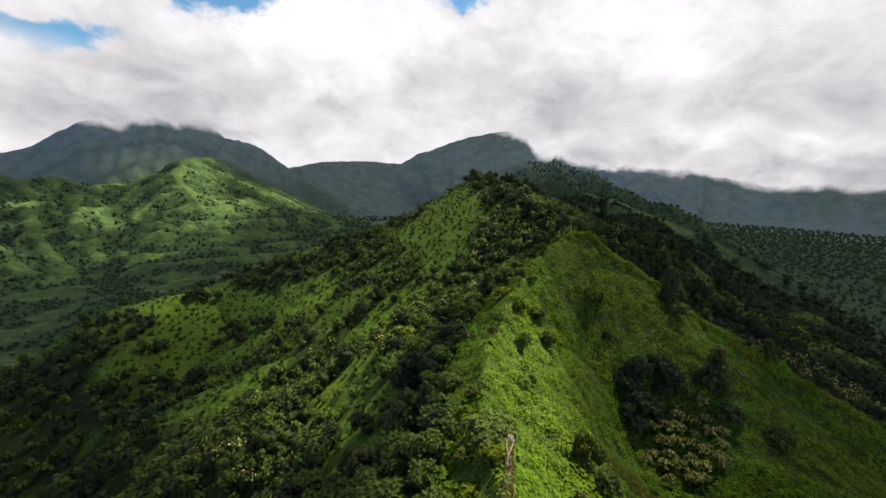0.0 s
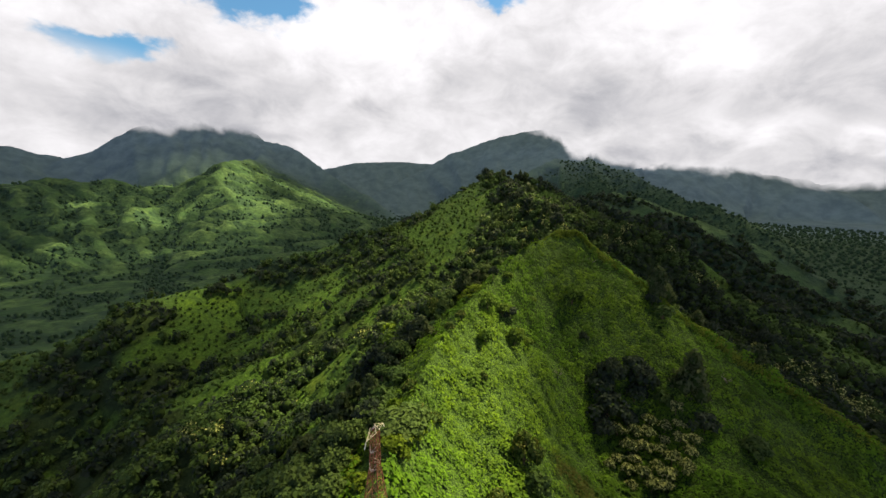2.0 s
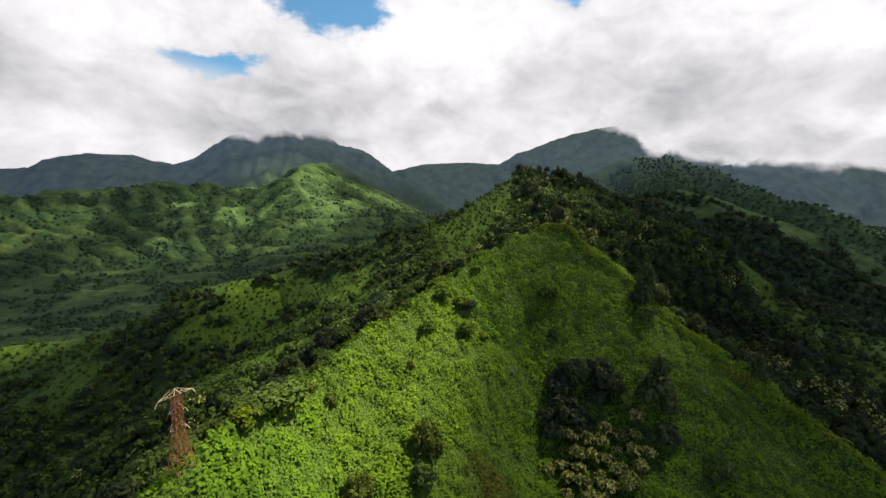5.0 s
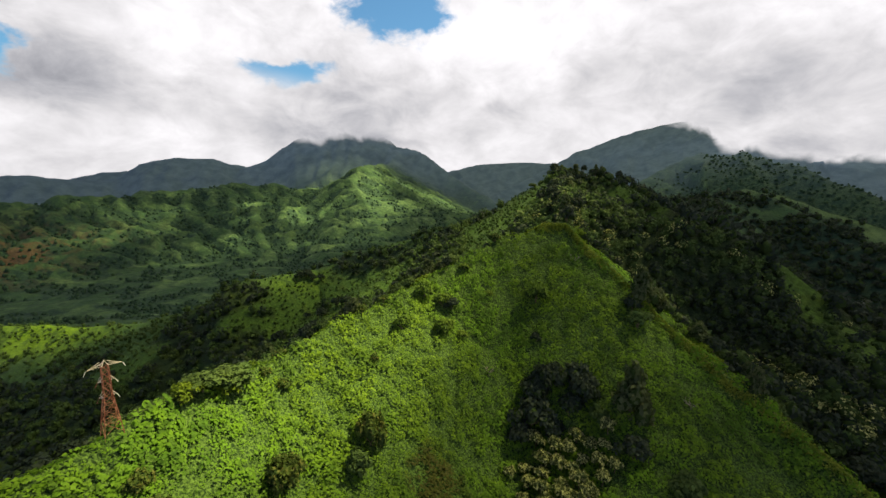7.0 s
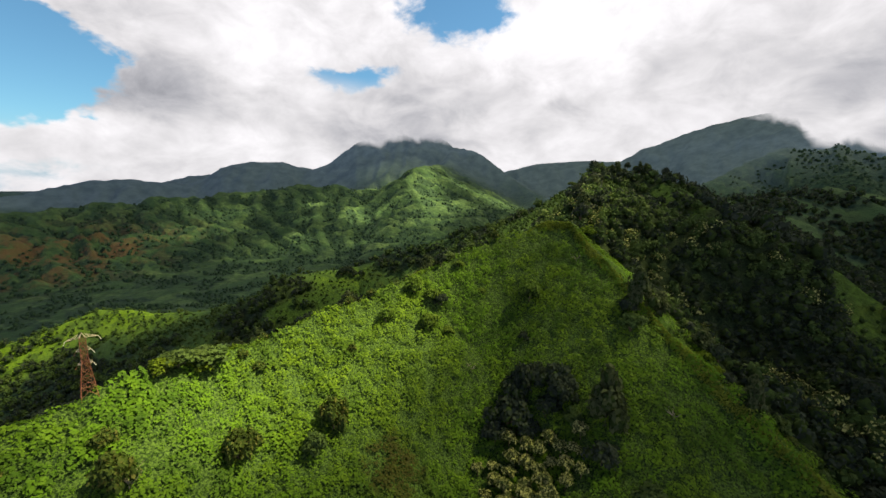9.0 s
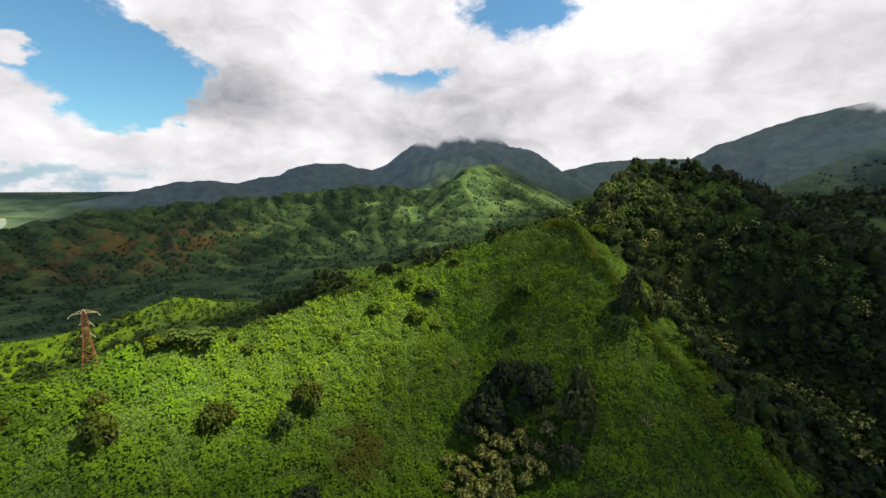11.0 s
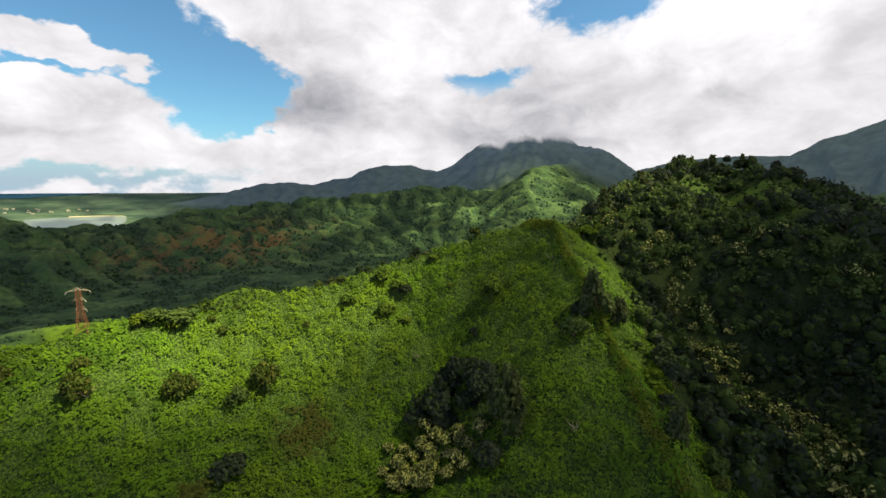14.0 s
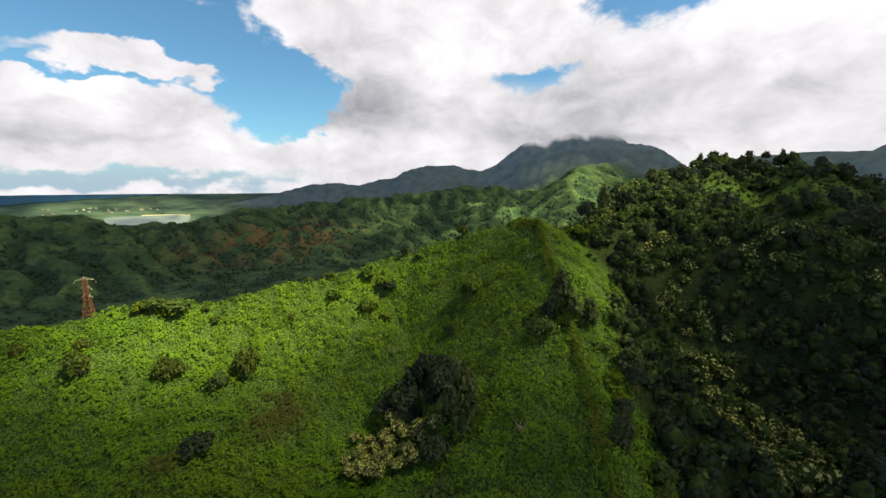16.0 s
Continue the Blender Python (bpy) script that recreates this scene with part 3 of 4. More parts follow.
def build_ground():
    inner = np.linspace(-62, 116, 600)
    outer = np.linspace(116, 298, 130)[1:-1]
    bearing = np.radians(np.concatenate([inner, outer]))
    radius = np.concatenate([[0.0], np.linspace(8, 56, 9), np.geomspace(60, 1500, 175), np.linspace(1500, 3050, 96)[1:], np.linspace(3050, RIM, 52)[1:]])
    A, R = np.meshgrid(bearing, radius)
    X, Y = CX - np.sin(A) * R, CY + np.cos(A) * R
    Z = height(X.ravel(), Y.ravel()).reshape(X.shape)
    rows, cols = X.shape
    co = np.stack([X.ravel(), Y.ravel(), Z.ravel()], -1)
    i = np.arange(rows - 1)[:, None] * cols
    j = np.arange(cols)[None, :]
    k = (j + 1) % cols
    quads = np.stack([i + j, i + k, i + cols + k, i + cols + j], -1).reshape(-1, 4)
    me = bpy.data.meshes.new("ground")
    me.vertices.add(len(co))
    me.vertices.foreach_set("co", co.ravel())
    me.loops.add(quads.size)
    me.loops.foreach_set("vertex_index", quads.ravel().astype(np.int32))
    me.polygons.add(len(quads))
    me.polygons.foreach_set("loop_start", np.arange(0, quads.size, 4, dtype=np.int32))
    me.update(calc_edges=True)
    me.validate()
    me.shade_smooth()
    x, y, z = co.T
    r = np.hypot(x - CX, y - CY)
    coast = step(-x, 2500, 3000) * (1 - step(y, 700, 1300)) * (1 - step(z - base_level(x, y), 15, 60))
    soil = 1.5 * np.exp(-(((x - 82) / 8) ** 2 + ((y - 333) / 7) ** 2)) + np.exp(-(((x + 2010) / 230) ** 2 + ((y - 560) / 420) ** 2)) * 1.4
    right = x - np.interp(y, CREST_Y, CREST_X)
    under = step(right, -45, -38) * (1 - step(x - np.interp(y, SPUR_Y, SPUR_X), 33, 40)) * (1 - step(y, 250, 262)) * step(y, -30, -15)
    lush = np.maximum(np.exp(-(((x + 700) / 170) ** 2 + ((y - 325) / 48) ** 2)), 0.85 * np.exp(-(((x + 850) / 170) ** 4 + ((y - 140) / 210) ** 4))) + 0.62 * np.exp(-(((x + 285) / 55) ** 2 + ((y - 440) / 40) ** 2))
    lush = step(lush + 0.7 * (fbm(x / 40, y / 40, 3, 81) - 0.5), 0.25, 0.6)
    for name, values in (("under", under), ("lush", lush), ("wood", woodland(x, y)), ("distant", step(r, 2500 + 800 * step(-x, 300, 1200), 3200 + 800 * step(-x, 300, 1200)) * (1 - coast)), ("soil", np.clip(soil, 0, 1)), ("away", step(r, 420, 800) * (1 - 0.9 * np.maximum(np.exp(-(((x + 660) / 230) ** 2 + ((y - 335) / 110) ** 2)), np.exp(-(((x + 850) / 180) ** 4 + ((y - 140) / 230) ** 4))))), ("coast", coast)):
        at = me.attributes.new(name, "FLOAT", "POINT")
        at.data.foreach_set("value", values.astype(np.float32))
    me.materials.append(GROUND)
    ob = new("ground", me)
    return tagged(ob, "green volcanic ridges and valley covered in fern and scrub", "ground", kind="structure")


build_ground()


# ---------------------------------------------------------------- water and coast
def water_material(name, colour, rough):
    m, n = material(name)
    p = position(n)
    col = n.mix(n.noise(p, 0.004, 4.0, 0.6), colour, tuple(c * 1.35 for c in colour))
    return finish(m, n, col, rough, n.noise(p, 0.12, 4.0, 0.6), 0.25, 0.6, specular=0.25)


def polar_sheet(name, mat, bearings, r_in, r_out, lift, steps=24):
    """A sheet that lies on the ground between two distances over a range of bearings (degrees to the left of +y)."""
    b = np.radians(np.asarray(bearings))
    u = np.linspace(0, 1, steps)[:, None]
    R = np.asarray(r_in)[None, :] * (1 - u) + np.asarray(r_out)[None, :] * u
    X, Y = CX - np.sin(b)[None, :] * R, CY + np.cos(b)[None, :] * R
    Z = height(X, Y) + lift
    rows, cols = X.shape
    i, j = np.meshgrid(np.arange(rows - 1), np.arange(cols - 1), indexing="ij")
    q = np.stack([i * cols + j, i * cols + j + 1, (i + 1) * cols + j + 1, (i + 1) * cols + j], -1).reshape(-1, 4)
    return new(name, mesh_from(name, np.stack([X.ravel(), Y.ravel(), Z.ravel()], -1), q, mat, True))


bear = np.linspace(87.5, 160, 90)
shore = RIM - 6 - 16.5 * np.clip(bear - 87.5, 0, 14) - 500 * step(bear, 112, 135) + 60 * (fbm(bear / 2.0, bear * 0, 3, 3) - 0.5)
shore = np.minimum(shore, RIM - 6)
sea = polar_sheet("sea", water_material("deep_sea_water", (0.022, 0.090, 0.185), 0.6), bear, shore, np.full(90, RIM - 2), 5.0)
tagged(sea, "deep blue open sea beyond the coastal plain", "sea", kind="structure")
bear = np.linspace(86.4, 94.6, 40)
wide = np.sin(np.linspace(0.02, math.pi - 0.02, 40)) ** 0.6
bay = polar_sheet("bay_water", water_material("pale_bay_water", (0.16, 0.21, 0.24), 0.18), bear, 4000 - 500 * wide, 4060 + 45 * wide, 4.0)
tagged(bay, "pale grey calm bay behind the foothills", "bay", kind="structure")


def sand():
    m, n = material("beach_sand")
    p = position(n)
    return finish(m, n, n.mix(n.noise(p, 0.05, 4.0), (0.52, 0.45, 0.34), (0.68, 0.62, 0.50)), 0.9, specular=0.1)


beach = polar_sheet("beach", sand(), bear[:24], (4058 + 44 * wide)[:24], (4068 + 55 * wide)[:24], 5.0, 3)
tagged(beach, "narrow curved strip of pale sand beach", "beach", kind="structure")


# ---------------------------------------------------------------- houses on the coastal plain
def build_houses():
    white, roofing = material("white_house_wall"), material("grey_house_roof")
    for (m, n), a, b in ((white, (0.42, 0.42, 0.40), (0.60, 0.59, 0.57)), (roofing, (0.30, 0.29, 0.28), (0.55, 0.53, 0.50))):
        finish(m, n, n.mix(n.noise(position(n), 0.4, 4.0), a, b), 0.8, specular=0.2)
    bm = bmesh.new()
    bmesh.ops.create_cube(bm, size=1.0, matrix=Matrix.Translation((0, 0, 2.0)) @ Matrix.Diagonal((16, 10, 6, 1)))
    wall = bpy.data.meshes.new("house_wall")
    bm.to_mesh(wall)
    bm.free()
    wall.materials.append(white[0])
    roof = bpy.data.meshes.new("house_roof")
    roof.from_pydata([(-9, -6, 5), (9, -6, 5), (9, 6, 5), (-9, 6, 5), (-9, 0, 9), (9, 0, 9)], [],
                     [(0, 1, 5, 4), (2, 3, 4, 5), (0, 4, 3), (1, 2, 5), (3, 2, 1, 0)])
    roof.materials.append(roofing[0])
    g = random.Random(23)
    for k in range(30):
        b = g.choice((91.0, 94.5, 96.5, 99.0)) + g.gauss(0, 1.1)
        r = 4200 + g.uniform(0, 190)
        x, y = CX - math.sin(radians(b)) * r, CY + math.cos(radians(b)) * r
        root = new("house")
        tagged(root, "small white house with a grey roof on the coastal plain", "house", "houses on the coastal plain")
        new("wall", wall).parent = root
        new("roof", roof).parent = root
        root.matrix_basis = pose(x, y, ground_z(x, y), 0, 0, g.uniform(0, 360)) @ Matrix.Scale(g.uniform(0.7, 1.1), 4)


build_houses()

NEAR_TREES = 240
DEAD = [(94.5, 230, 4.0), (33, 64, 5.5), (141, 178, 4.0), (67, 172, 4.0)]


# ---------------------------------------------------------------- plants
rng = np.random.default_rng(7)


def crown_mesh(name, mat, clumps, leaves, size, spread=1.0, seed=0):
    """A crown of leaf sprays round several clumps (x, y, z, radius, flatness), with dark filler masses inside."""
    g = np.random.default_rng(seed)
    cos, quads, start = [], [], 0
    weight = np.array([c[3] ** 2 for c in clumps])
    share = np.maximum((weight / weight.sum() * leaves).astype(int), 6)
    for (x, y, z, r, flat), count in zip(clumps, share):
        way = unit(g.normal(size=(count, 3)))
        way[:, 2] = np.where(way[:, 2] < -0.35, -way[:, 2], way[:, 2])
        dist = r * spread * g.uniform(0.72, 1.12, count)
        lump = 1 + 0.22 * np.sin(way[:, 0] * 7 + x) * np.cos(way[:, 1] * 6 + y)
        c = np.array([x, y, z]) + way * (dist * lump)[:, None] * np.array([1, 1, flat])
        nrm = unit(way + 0.55 * g.normal(size=(count, 3)) + np.array([0, 0, 0.35]))
        co, q = leaf_quads(c, nrm, size * g.uniform(0.6, 1.35, count), g, 0.2)
        cos.append(co)
        quads.append(q + start)
        start += len(co)
    return mesh_from(name, np.concatenate(cos), np.concatenate(quads), mat)


def core_mesh(name, clumps, seed):
    g = np.random.default_rng(seed + 90)
    v, f = ICO1
    cos, faces, start = [], [], 0
    for x, y, z, r, flat in clumps:
        k = v * (0.78 * r * g.uniform(0.85, 1.1, (len(v), 1))) * np.array([1, 1, flat]) + np.array([x, y, z])
        cos.append(k)
        faces.append(f + start)
        start += len(v)
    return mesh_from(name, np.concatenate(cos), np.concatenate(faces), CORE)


def trunk_mesh(name, top, radius, limbs, seed, bark):
    g = random.Random(seed)
    bm = bmesh.new()
    p, r = Vector((0, 0, -0.8)), radius
    for k in range(4):
        q = Vector((g.uniform(-0.25, 0.25) * (k > 0), g.uniform(-0.25, 0.25) * (k > 0), top * (k + 1) / 4))
        tube(bm, p, q, r, r * 0.78, 6)
        p, r = q, r * 0.78
    for x, y, z in limbs:
        base = Vector((0, 0, top * g.uniform(0.35, 0.85)))
        mid = base.lerp(Vector((x, y, z)), 0.55) + Vector((0, 0, -0.3))
        tube(bm, base, mid, radius * 0.42, radius * 0.28, 4)
        tube(bm, mid, (x, y, z), radius * 0.28, radius * 0.12, 3)
    me = bpy.data.meshes.new(name)
    bm.to_mesh(me)
    bm.free()
    me.materials.append(bark)
    return me


# a tree of each kind is about 8 m across; it is scaled to its place
KINDS = {
    "dark": ("dark_tree", DARKLEAF, "dark green broadleaf tree with a dense domed crown", "tree", 13, 640, 0.50, 0.95, 3.2),
    "mid": ("green_tree", MIDLEAF, "mid-green broadleaf tree with an uneven rounded crown", "tree", 12, 640, 0.50, 0.92, 3.0),
    "fresh": ("fresh_green_tree", FRESHLEAF, "small fresh green tree with an airy crown among the ferns", "tree", 12, 640, 0.46, 1.0, 2.4),
    "lime": ("lime_bush", LIMELEAF, "bright lime-green leafy bush on the sunlit ridge", "bush", 12, 760, 0.50, 0.95, 0.5),
    "pale": ("pale_tree", PALELEAF, "silvery pale-topped tree in the shaded gully", "tree", 14, 700, 0.48, 0.70, 3.0),
    "olive": ("olive_bush", BROWNLEAF, "olive-green shrub with a ragged rounded outline", "bush", 13, 740, 0.45, 1.0, 0.5),
    "needle": ("feathery_tree", NEEDLE, "tall grey-green feathery tree with a soft narrow crown", "tree", 12, 800, 0.47, 1.45, 4.0),
}
MADE = {}


def build_tree(kind, variant):
    name, mat, label, category, lumps, leaves, size, flat, stem = KINDS[kind]
    seed = sum(map(ord, kind)) + 17 * variant
    g = random.Random(seed)
    clumps = []
    for k in range(lumps):
        a = k * 2.4 + g.uniform(-0.4, 0.4)
        d = 2.9 * math.sqrt((k + 0.3) / lumps) * g.uniform(0.85, 1.12)
        if kind == "needle":
            z = stem * 0.7 + 6.2 * (k / lumps) * g.uniform(0.85, 1.1)
            d = 2.9 * (1 - 0.75 * k / lumps) * g.uniform(0.5, 1.0)
            r = g.uniform(1.3, 2.0) * (1 - 0.4 * k / lumps)
            clumps.append((d * math.cos(a), d * math.sin(a), z, r, 1.15))
        else:
            z = stem + 2.9 * flat * (1 - (d / 3.7) ** 2) + g.uniform(-0.5, 0.5)
            clumps.append((d * math.cos(a), d * math.sin(a), z, g.uniform(1.05, 1.75), flat))
    root = new(name)
    tagged(root, label, category, category + " on the ridges")
    limbs = [(c[0] * 0.8, c[1] * 0.8, c[2] - 0.3) for c in clumps[::3]]
    part_mesh("trunk", trunk_mesh(name + "_trunk", stem + 1.0, 0.26, limbs, seed, BARK), root)
    crown = part_mesh("crown", crown_mesh(name + "_crown", mat, clumps, leaves, size, 1.0, seed), root)
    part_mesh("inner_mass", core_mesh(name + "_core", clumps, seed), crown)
    return root


def plant(kind, x, y, width, tall=1.0, variant=None, sink=0.25):
    """Stands a tree or bush of a kind and a width in metres on the ground."""
    v = int(rng.integers(0, 3)) if variant is None else variant
    s = width / 8.0
    m = pose(x, y, ground_z(x, y) - (sink if KINDS[kind][3] == "tree" else 0.45) * s, rng.uniform(-5, 5), rng.uniform(-5, 5), rng.uniform(0, 360)) @ Matrix.Diagonal((s, s, s * tall, 1))
    if (kind, v) not in MADE:
        MADE[kind, v] = build_tree(kind, v)
        MADE[kind, v].matrix_basis = m
        return MADE[kind, v]
    first = MADE[kind, v]
    keep = first.matrix_basis.copy()
    first.matrix_basis = Matrix.Identity(4)
    ob = copy_thing(first, m)
    first.matrix_basis = keep
    return ob


# single trees and bushes that stand out: kind, x, y, width, height factor
SINGLE = [
    ("fresh", -5, 169, 14.0, 0.85),
    ("dark", -13, 160, 11.0, 1.00),
    ("fresh", 34, 157, 7.6, 1.15),
    ("fresh", 47, 170, 9.5, 1.10),
    ("fresh", 35, 177, 8.5, 1.20),
    ("fresh", 42, 180, 9.0, 0.95),
    ("dark", 46, 183, 7.6, 0.95),
    ("fresh", 53, 176, 6.5, 0.80),
    ("dark", 38, 195, 5.2, 1.30),
    ("olive", 54, 221, 6.4, 0.95),
    ("dark", 50, 222, 4.4, 1.20),
    ("fresh", 45, 200, 6.0, 0.70),
    ("fresh", 58, 200, 5.0, 0.70),
    ("mid", 28, 205, 9.5, 0.80),
    ("mid", 34, 210, 8.5, 0.80),
    ("lime", 24, 198, 8.0, 0.80),
    ("needle", 126, 216, 13.5, 1.20),
    ("dark", 121, 212, 8.0, 1.00),
    ("needle", 132, 221, 9.0, 1.20),
    ("dark", 100, 170, 11.0, 1.0),
    ("dark", 106, 176, 10.0, 1.1),
    ("mid", 110, 168, 9.0, 1.0),
    ("dark", 95, 165, 9.5, 0.9),
    ("olive", 37, 88, 10.0, 1.10),
    ("olive", 46, 115, 10.6, 1.25),
    ("mid", 49, 105, 8.8, 1.00),
    ("olive", 32, 62, 10.3, 1.10),
    ("olive", 18, 45, 6.2, 1.00),
    ("olive", 33, 138, 4.5, 1.10),
    ("fresh", 79, 207, 13.0, 1.15),
    ("dark", 82, 192, 4.8, 1.20),
    ("needle", 120, 170, 16.0, 1.20),
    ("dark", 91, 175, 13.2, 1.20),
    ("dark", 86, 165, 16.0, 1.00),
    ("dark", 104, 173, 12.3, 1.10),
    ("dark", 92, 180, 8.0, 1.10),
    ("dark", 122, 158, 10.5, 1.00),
    ("mid", 123, 204, 11.9, 0.90),
    ("needle", 128, 272, 13.5, 1.10),
    ("needle", 164, 194, 8.6, 1.30),
    ("lime", 149, 214, 8.6, 0.80),
    ("mid", 172, 200, 7.7, 1.20),
    ("dark", 85, 173, 13.5, 1.10),
    ("dark", 84, 159, 10.6, 1.00),
    ("dark", 100, 177, 12.8, 1.10),
    ("dark", 74, 96, 11.3, 0.80),
    ("mid", 14, 94, 13.8, 0.55),
    ("mid", 13, 86, 11.3, 0.60),
    ("olive", 14, 80, 5.1, 0.60),
    ("olive", 19, 108, 5.7, 0.60),
    ("lime", 13, 82, 8.6, 0.70),
    ("lime", 14, 92, 8.1, 0.90),
    ("mid", 15, 95, 7.9, 0.90),
    ("olive", 15, 105, 5.0, 0.60),
    ("olive", 37, 91, 8.9, 1.00),
    ("olive", 23, 63, 7.0, 0.80),
    ("lime", -16, 213, 16.0, 0.75),
    ("dark", -7, 153, 16.0, 0.95),
    ("olive", 9, 196, 12.2, 1.00),
    ("dark", -24, 239, 16.0, 0.95),
    ("dark", -57, 231, 16.0, 0.95),
    ("dark", -68, 336, 16.0, 0.90),
    ("dark", -14, 150, 13.4, 1.00),
    ("dark", -30, 144, 10.9, 1.10),
    ("dark", -46, 161, 9.9, 1.00),
    ("lime", 30, 192, 11.7, 0.70),
    ("mid", -6, 104, 9.5, 0.90),
    ("lime", 0, 89, 6.0, 0.80),
    ("mid", 4, 103, 7.8, 0.90),
    ("mid", -10, 99, 9.2, 1.00),
    ("mid", -8, 89, 8.3, 0.90),
    ("lime", 7, 77, 5.2, 0.80),
    ("mid", 5, 114, 7.8, 0.80),
    ("olive", 10, 116, 5.9, 0.80),
    ("mid", -9, 123, 10.0, 1.00),
    ("dark", -10, 134, 10.8, 1.00),
    ("mid", 137, 149, 11.9, 0.90),
    ("dark", 206, 250, 15.8, 1.00),
    ("dark", -178, 404, 16.0, 0.90),
    ("dark", -192, 407, 16.0, 0.90),
    ("dark", -201, 388, 16.0, 0.80),
    ("dark", -207, 326, 16.0, 1.20),
    ("dark", -287, 461, 16.0, 1.00),
    ("dark", -266, 467, 10.9, 1.00),
    ("dark", -218, 484, 11.2, 1.10),
    ("dark", -178, 492, 16.0, 0.80),
    ("dark", -197, 493, 16.0, 0.80),
    ("dark", -290, 451, 13.1, 1.20),
    ("dark", -278, 462, 13.1, 1.00),
    ("dark", 46, 556, 16.0, 0.90),
    ("needle", 61, 565, 14.5, 1.20),
    ("dark", 60, 481, 16.0, 0.80),
    ("dark", 124, 591, 16.0, 0.80),
    ("mid", 119, 564, 16.0, 0.80),
    ("dark", 72, 558, 15.7, 0.90),
    ("lime", 90, 267, 12.4, 0.80),
    ("dark", 69, 385, 11.0, 1.10),
    ("lime", 84, 300, 12.0, 0.70),
    ("mid", 78, 330, 13.0, 0.80),
    ("mid", 74, 352, 11.0, 0.80),
    ("lime", 90, 285, 10.0, 0.80),
    ("dark", 60, 440, 14.0, 0.80),
    ("dark", 100, 560, 13.0, 0.90),
    ("dark", 30, 570, 12.0, 1.00),
    ("dark", 85, 572, 14.0, 0.80),
    ("mid", 8, 566, 12.0, 0.70),
    ("mid", 9, 97, 8.0, 0.70),
    ("lime", 8, 106, 8.0, 0.90),
    ("olive", 6, 90, 6.0, 0.80),
    ("mid", 5, 112, 8.0, 0.70),
    ("olive", 20, 150, 5.0, 0.80),
    ("olive", 24, 160, 5.0, 0.80),
    ("lime", 3, 80, 6.0, 0.80),
    ("mid", -2, 74, 8.0, 0.70),
    ("mid", 1, 120, 10.0, 0.80),
    ("mid", 4, 132, 9.0, 0.80),
]
for kind, x, y, width, tall in SINGLE:
    plant(kind, x, y, width * (0.82 if kind == "pale" else 1.0), tall * (1.45 if kind == "olive" else 1.15), None, 2.2 * tall)
# the clump of pale trees in the fern hollow
for k in range(26):
    a, d = k * 2.4, 15.0 * math.sqrt((k + 0.5) / 26)
    x, y = 101 + 1.15 * d * math.cos(a) + 0.3 * d * math.sin(a), 151 + 0.95 * d * math.sin(a)
    plant("pale", x + rng.uniform(-1, 1), y + rng.uniform(-1, 1), rng.uniform(4.8, 7.6), rng.uniform(1.0, 1.5), None, 0.3)
# thin trees and bushes on the sunny side of the spur
for k in range(24):
    y = 218 - 4.6 * k + rng.uniform(-3, 3)
    x = np.interp(y, SPUR_Y, SPUR_X) + rng.uniform(10, 36)
    plant(("mid", "needle", "lime", "dark", "mid", "olive")[k % 6], x, y, rng.uniform(4.0, 7.5), rng.uniform(1.0, 1.5), None, 1.2)
# trees along the skyline of the hill beyond the saddle
for k in range(46):
    u = k / 45
    x = np.interp(u, (0, 0.35, 0.62, 0.8, 1), (84, 66, 46, 70, 118)) + rng.uniform(-9, 9)
    y = np.interp(u, (0, 0.35, 0.62, 0.8, 1), (290, 400, 545, 574, 575)) + rng.uniform(-6, 6)
    plant(("dark", "mid", "needle", "dark")[k % 4], x, y, rng.uniform(5.5, 11.5), rng.uniform(1.0, 1.7))


def wooded_points(spacing, r_min, r_max, seed, cut=0.5):
    """Jittered places in the woods between two distances, within the wide sector that the valley opens to."""
    g = np.random.default_rng(seed)
    lo, hi = -r_max, r_max
    k = np.arange(lo, hi, spacing)
    X, Y = np.meshgrid(CX + k, CY + k)
    X = X.ravel() + g.uniform(-0.48, 0.48, X.size) * spacing
    Y = Y.ravel() + g.uniform(-0.48, 0.48, Y.size) * spacing
    r = np.hypot(X - CX, Y - CY)
    az = np.degrees(np.arctan2(-(X - CX), Y - CY))
    keep = (r > r_min) & (r < r_max) & (az > -64) & (az < 118)
    X, Y = X[keep], Y[keep]
    w = woodland(X, Y)
    keep = w > cut * g.uniform(0.6, 1.4, len(X))
    return X[keep], Y[keep], g


